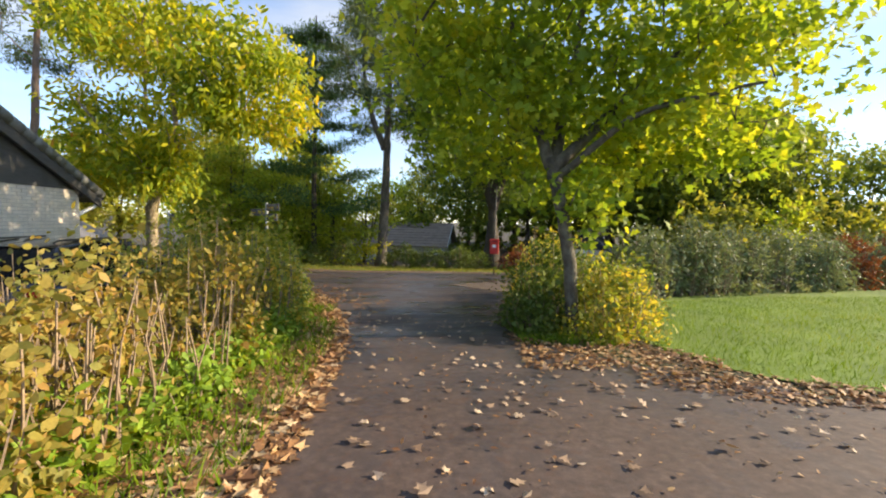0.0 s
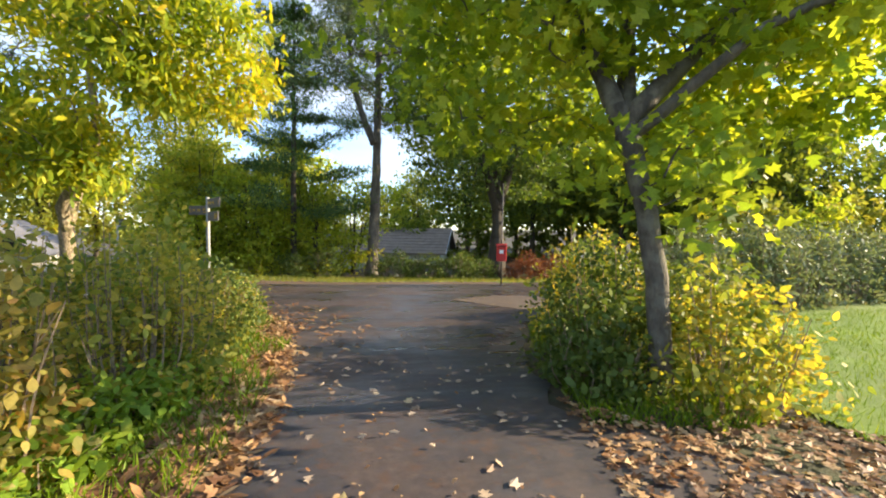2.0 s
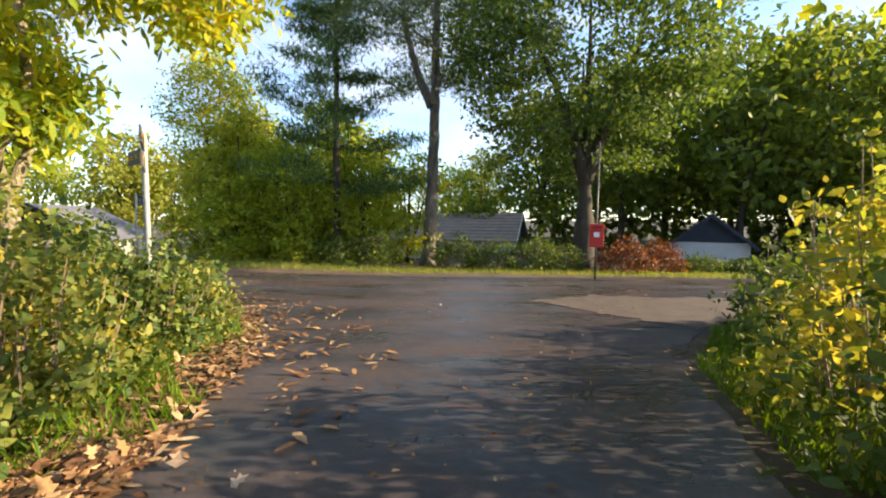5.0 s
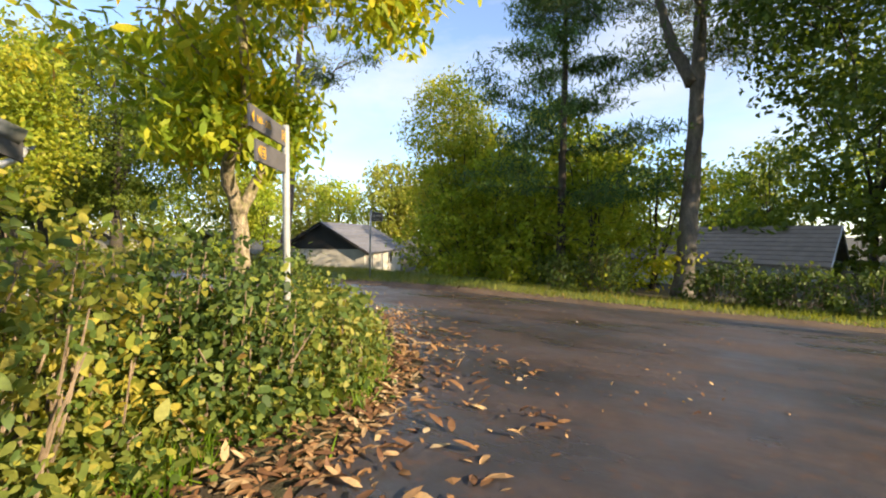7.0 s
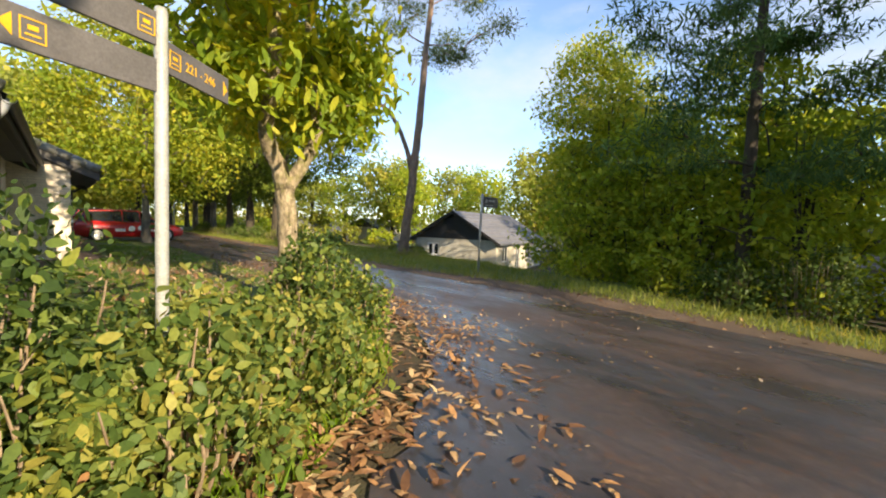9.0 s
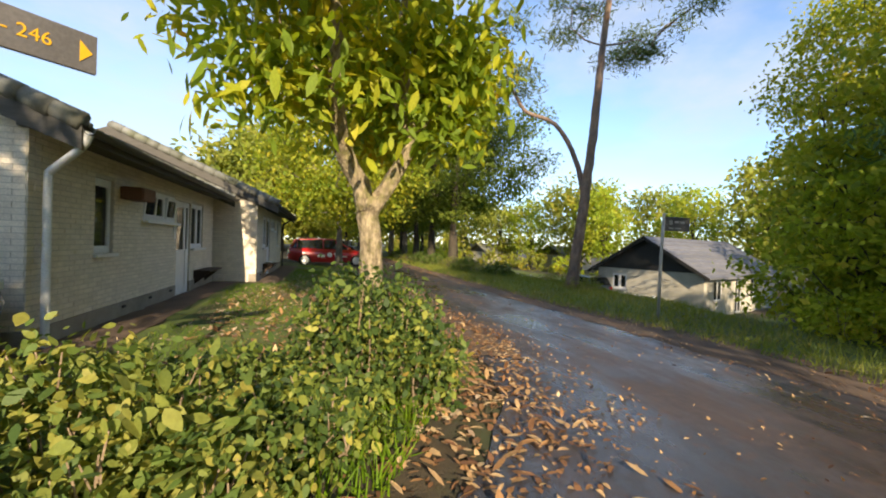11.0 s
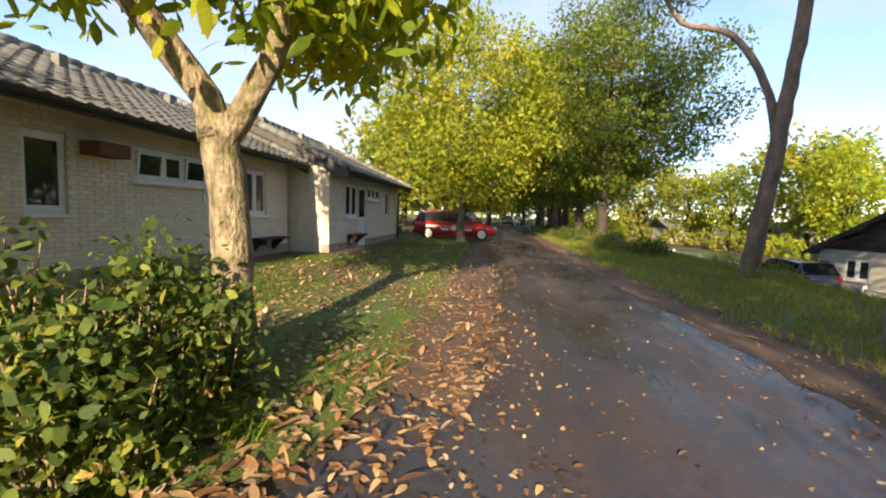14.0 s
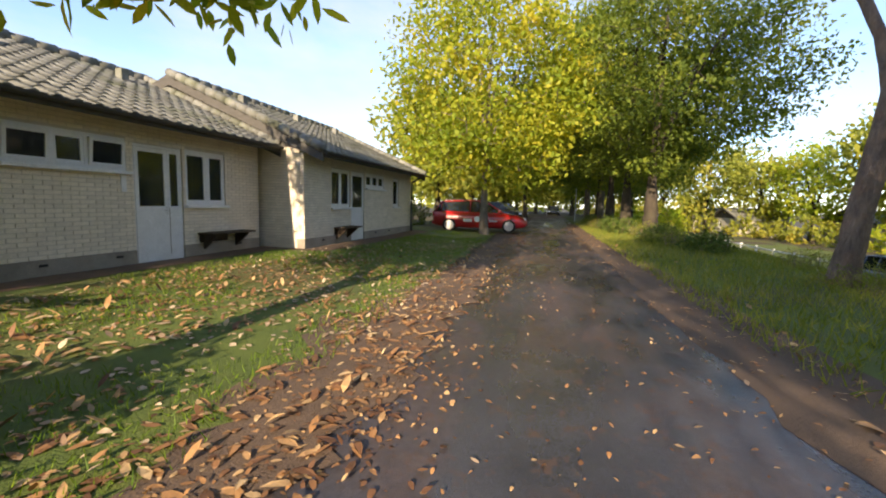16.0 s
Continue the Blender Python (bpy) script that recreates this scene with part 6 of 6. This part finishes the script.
        part("roof_rail", Mesh().tube([(-l * 0.75, sgn * w * 0.62, height + 0.02), (-l * 0.7, sgn * w * 0.62, height + 0.05), (l * 0.05, sgn * w * 0.62, height + 0.04)], 0.014, 6), M_GUTTER, ob)
        for xx in (-l * 0.28, l * 0.1):
            part("door_handle", Mesh().bevel_box(xx, sgn * w * 0.985 - 0.02, 0.8, xx + 0.16, sgn * w * 0.985 + 0.02, 0.83, 0.008), paint, ob)
    part("number_plate", Mesh().box(-l - 0.015, -0.26, 0.55, -l + 0.01, 0.26, 0.66), M_DECAL, ob)
    part("bumper", Mesh().bevel_box(-l - 0.03, -w * 0.8, 0.34, -l + 0.25, w * 0.8, 0.5, 0.03), M_TYRE if not decal else paint, ob)
    if decal:
        for sgn in (-1, 1):
            d = Mesh()
            for xx, zz, r in ((-0.1, 0.62, 0.14), (0.25, 0.66, 0.11)):
                d.tube([(xx, sgn * (w + 0.001), zz), (xx, sgn * (w + 0.006), zz)], [r, r], 14)
            d.box(-0.75, sgn * (w + 0.003) - 0.003, 0.48, -0.35, sgn * (w + 0.003) + 0.003, 0.62)
            d.box(0.45, sgn * (w + 0.003) - 0.003, 0.5, 0.85, sgn * (w + 0.003) + 0.003, 0.58)
            part("lettering", d, M_DECAL, ob, "plain white shapes on the car side")
    return ob


def parked(x, y, yaw):
    return pose(x, y, ground_z(x, y) + 0.02, 0, 0, yaw)


cy = math.degrees(math.atan2(0.93, -0.36))
car("red_estate_car", "red estate car with white markings parked on the lawn", M_RED, parked(-27.9, 8.6, cy), 4.5, decal=True)
car("dark_car", "dark car parked before the house gable", M_DARKPAINT, parked(-6.2, 8.2, 104), 4.3)
car("dark_car", "dark car parked under the far trees", M_DARKPAINT, parked(*row_xy(31.5, 3.0), 80), 4.2)
car("grey_blue_car", "grey-blue car parked below the road", M_BLUEPAINT, parked(-30.2, 24.3, 195), 4.3)
car("dark_car", "dark car parked far down the road", M_DARKPAINT, parked(*row_xy(62, 7.0), 15), 4.2)

# ---- grass, dead stalks and fallen leaves ----
def scatter(n, loop):
    lo, hi = np.array(loop).min(0), np.array(loop).max(0)
    p = np.column_stack([rng.uniform(lo[0], hi[0], n * 3), rng.uniform(lo[1], hi[1], n * 3)])
    p = p[inside(p, np.array(loop, float))]
    return p[:n]


def on_ground(p, lift):
    return np.column_stack([p, gz(p[:, 0], p[:, 1]) + lift])


def blades(name, label, loop, n, size, mat, clump=0.0):
    p = scatter(n, loop)
    if clump:
        h = np.array([noise.noise((x * clump, y * clump, 3.1)) for x, y in p])
        p = p[h > -0.12]
    ways = np.column_stack([rng.normal(0, 0.35, (len(p), 2)), np.ones(len(p))])
    tagged(part(name, leaves(Mesh(), on_ground(p, -0.005), size, "blade", 0.0, 0.0, 0.5, ways), mat, kind="stuff"), label, "grass")


blades("grass", "short bright green lawn grass", [(3.6, 8.2), (3.5, 6.9), (4.3, 5.6), (6, 4.8), (9, 4.2), (16, 3.6), (16, 16), (11, 15.2), (6.6, 13.2), (4.5, 10.5)], 42000, 0.1, F_GRASS)
blades("grass", "green grass among leaves by the house", [row_xy(-2.4, 4.6), row_xy(-4.2, 2.6), row_xy(-5, 1.0), row_xy(6.3, 0.8), row_xy(6.5, 2.0), row_xy(16, 2.0), row_xy(17, 4.4), row_xy(8, 4.6), row_xy(3, 5.0), row_xy(-0.5, 5.3)], 38000, 0.085, F_GRASS, 0.5)
blades("grass", "rough grass of the far verge", [row_xy(34, 8.7), row_xy(34, 15), row_xy(10, 18), row_xy(2, 13), (-9.2, 21.6), (-3, 23.6), (9, 24), (9, 22.4), (2.3, 22.1), (-1.5, 21.5), (-5.5, 20.6), (-9.6, 19.3), row_xy(3, 9.0)], 60000, 0.16, F_DRYGRASS)
blades("grass", "green grass along the lane edge", [(-0.75, -3), (-0.8, 3.2), (-1.0, 5.2), (-1.4, 7.5), (-2.2, 10.2), (-2.95, 11.8), (-3.9, 12.9), (-5.4, 14.0), (-8, 14.6), (-8.2, 13.6), (-5, 12.5), (-3.5, 10), (-2.5, 7), (-2, 3), (-2, -3)], 26000, 0.16, F_GRASS, 0.9)
blades("grass", "grass at the foot of the maple", [(1.5, 7.2), (1.55, 9.7), (1.9, 12.2), (2.9, 14.2), (4.5, 15.8), (6, 15.5), (4.4, 12), (3.9, 8.3), (2.8, 7.1)], 16000, 0.14, F_GRASS, 0.6)

stalks = Mesh()
for x, y in scatter(130, [(-1.5, 2.6), (-2.6, 2.2), (-3.2, 4.6), (-1.8, 5.2)]):
    g = ground_z(x, y)
    b = np.array([x, y, g - 0.02])
    t = b + np.array([rng.normal(0, 0.14), rng.normal(0, 0.14), rng.uniform(0.5, 1.1)])
    stalks.tube(spline([b, b + (t - b) * 0.5 + rng.normal(0, 0.03, 3), t], 5), np.linspace(0.011, 0.006, 5), 5)
tagged(part("dry_stalks", stalks, M_STEM, kind="stuff"), "pale dry upright stalks among the bushes", "dry stalks")


def litter(name, label, loop, n, size, shape, mat, clump=0.0, cut=-0.1):
    p = scatter(n, loop)
    if clump:
        h = np.array([noise.noise((x * clump, y * clump, 9.7)) for x, y in p])
        p = p[h > cut]
    ways = np.column_stack([rng.normal(0, 1, (len(p), 2)), rng.normal(0, 0.12, len(p))])
    m = leaves(Mesh(), on_ground(p, 0.034), size, shape, 0.93, 0.0, 0.5, ways, (0.0, 0.5))
    tagged(part(name, m, mat, kind="stuff"), label, "fallen leaves")


litter("fallen_leaves", "orange leaf drift along the lane edge", [(-0.5, -2), (-0.52, 3.2), (-0.75, 5.0), (-1.2, 7.4), (-2.0, 9.8), (-2.6, 9.8), (-2.0, 7.4), (-1.6, 4.8), (-1.6, -2)], 8500, 0.085, "maple", F_LITTER)
litter("fallen_leaves", "scattered pale leaves on the lane", [(-0.8, -2), (-1.0, 5), (-1.9, 9.4), (1.4, 9.0), (3.0, 5.8), (6, 3.5), (6, -2)], 620, 0.075, "maple", F_LITTERPALE)
litter("fallen_leaves", "brown leaves under the maple", [(1.4, 5.4), (1.4, 8.5), (2.2, 8.0), (3.6, 7.2), (4.6, 5.8), (6, 4.6), (3.4, 4.9), (2.2, 5.6)], 2300, 0.066, "maple", F_LITTER, 0.8, -0.25)
litter("fallen_leaves", "chestnut leaves drifted on the corner", [(-2.4, 10.6), (-2.2, 11.2), (-2.9, 12.9), (-4.4, 14.4), (-6.8, 15.5), (-10.0, 15.6), (-13.5, 14.6), (-13, 13.6), (-9.8, 14.4), (-7, 14.3), (-5.2, 13.8), (-3.7, 12.6), (-2.9, 11.4)], 1900, 0.115, "long", F_LITTER)
litter("fallen_leaves", "chestnut leaves on the lawn", [row_xy(-3.5, 5.2), row_xy(-3.5, 1.4), row_xy(3, 1.2), row_xy(8, 2.6), row_xy(9, 5.0), row_xy(3, 5.6), row_xy(0, 5.8)], 2300, 0.12, "long", F_LITTER, 0.5, -0.3)
litter("fallen_leaves", "thin scatter of leaves on the road", [(-3, 13.5), (-5.5, 15), (-10, 15.4), row_xy(12, 5.6), row_xy(30, 5.3), row_xy(30, 8.4), row_xy(3, 8.7), (-9.6, 18.8), (-4, 20.2)], 260, 0.075, "long", F_LITTERPALE)
litter("fallen_leaves", "leaves on the far verge", [row_xy(30, 8.3), row_xy(30, 9.6), row_xy(4, 10.2), (-9, 20.4), (-3, 22), (6, 23), (6, 21.8), (-1.5, 21), (-9.4, 18.9), row_xy(4, 8.6)], 900, 0.12, "oval", F_LITTER)
litter("fallen_leaves", "small brown leaves mixed into the drifts", [row_xy(-5, 4.6), row_xy(-3.5, 1.4), row_xy(3, 1.2), row_xy(9, 2.6), row_xy(14, 4.4), row_xy(12, 5.5), row_xy(3, 5.9), row_xy(0, 6.1), row_xy(-4, 5.6)], 4200, 0.06, "oval", F_LITTER, 0.5, -0.3)
litter("fallen_leaves", "dark dry leaf fragments on the road", [(-3, 13.5), (-5.5, 15), (-10, 15.2), row_xy(12, 5.6), row_xy(24, 5.3), row_xy(24, 8.4), row_xy(3, 8.7), (-9.6, 18.8), (-4, 20.2)], 2600, 0.04, "oval", F_LITTER, 0.6, -0.05)
litter("fallen_leaves", "pale leaves strewn over the lawn", [row_xy(-4, 4.6), row_xy(-3.5, 1.2), row_xy(3, 0.9), row_xy(6.6, 1.4), row_xy(12, 2.4), row_xy(13, 4.6), row_xy(5, 5.0), row_xy(0, 5.2)], 2600, 0.075, "oval", F_LITTERPALE, 0.45, -0.25)
litter("fallen_leaves", "dark dry leaf fragments on the lane", [(-0.8, -1), (-1.0, 5), (-2, 9.8), (-3.2, 13), (-2, 18), (6, 19), (2.6, 14), (1.4, 9.5), (3.0, 5.8), (6, 3.5), (6, -1)], 1800, 0.04, "oval", F_LITTER, 0.6, -0.05)
litter("fallen_leaves", "pale curled leaves along the bend of the lane", [(-0.65, 4.2), (-0.9, 6.4), (-1.45, 8.6), (-2.2, 10.6), (-3.0, 12.3), (-4.5, 14.0), (-5.3, 13.2), (-4.0, 12.0), (-3.1, 10.2), (-2.3, 8.2), (-1.8, 6.4), (-1.4, 4.2)], 4200, 0.105, "long", F_LITTER)
litter("fallen_leaves", "loose chestnut leaves blown on the corner of the road", [(-1.2, 9.6), (-0.9, 10.8), (-1.6, 12.6), (-3.2, 14.6), (-6.0, 16.2), (-7.5, 15.4), (-4.4, 14.2), (-2.9, 12.8), (-2.1, 11.0)], 360, 0.13, "long", F_LITTER)
litter("fallen_leaves", "crumbled brown leaves along the far road edge", [row_xy(-5, 8.0), row_xy(3, 8.2), row_xy(18, 7.9), row_xy(30, 7.8), row_xy(30, 8.9), row_xy(18, 9.2), row_xy(3, 9.5), row_xy(-5, 9.4)], 5200, 0.045, "oval", F_LITTER, 0.9, -0.2)
litter("fallen_leaves", "crumbled brown leaves along the near road edge", [row_xy(-4, 5.2), row_xy(1, 5.3), row_xy(8, 5.0), row_xy(20, 4.7), row_xy(20, 5.7), row_xy(8, 6.1), row_xy(1, 6.5), row_xy(-4, 6.3)], 4200, 0.05, "oval", F_LITTER, 0.9, -0.2)
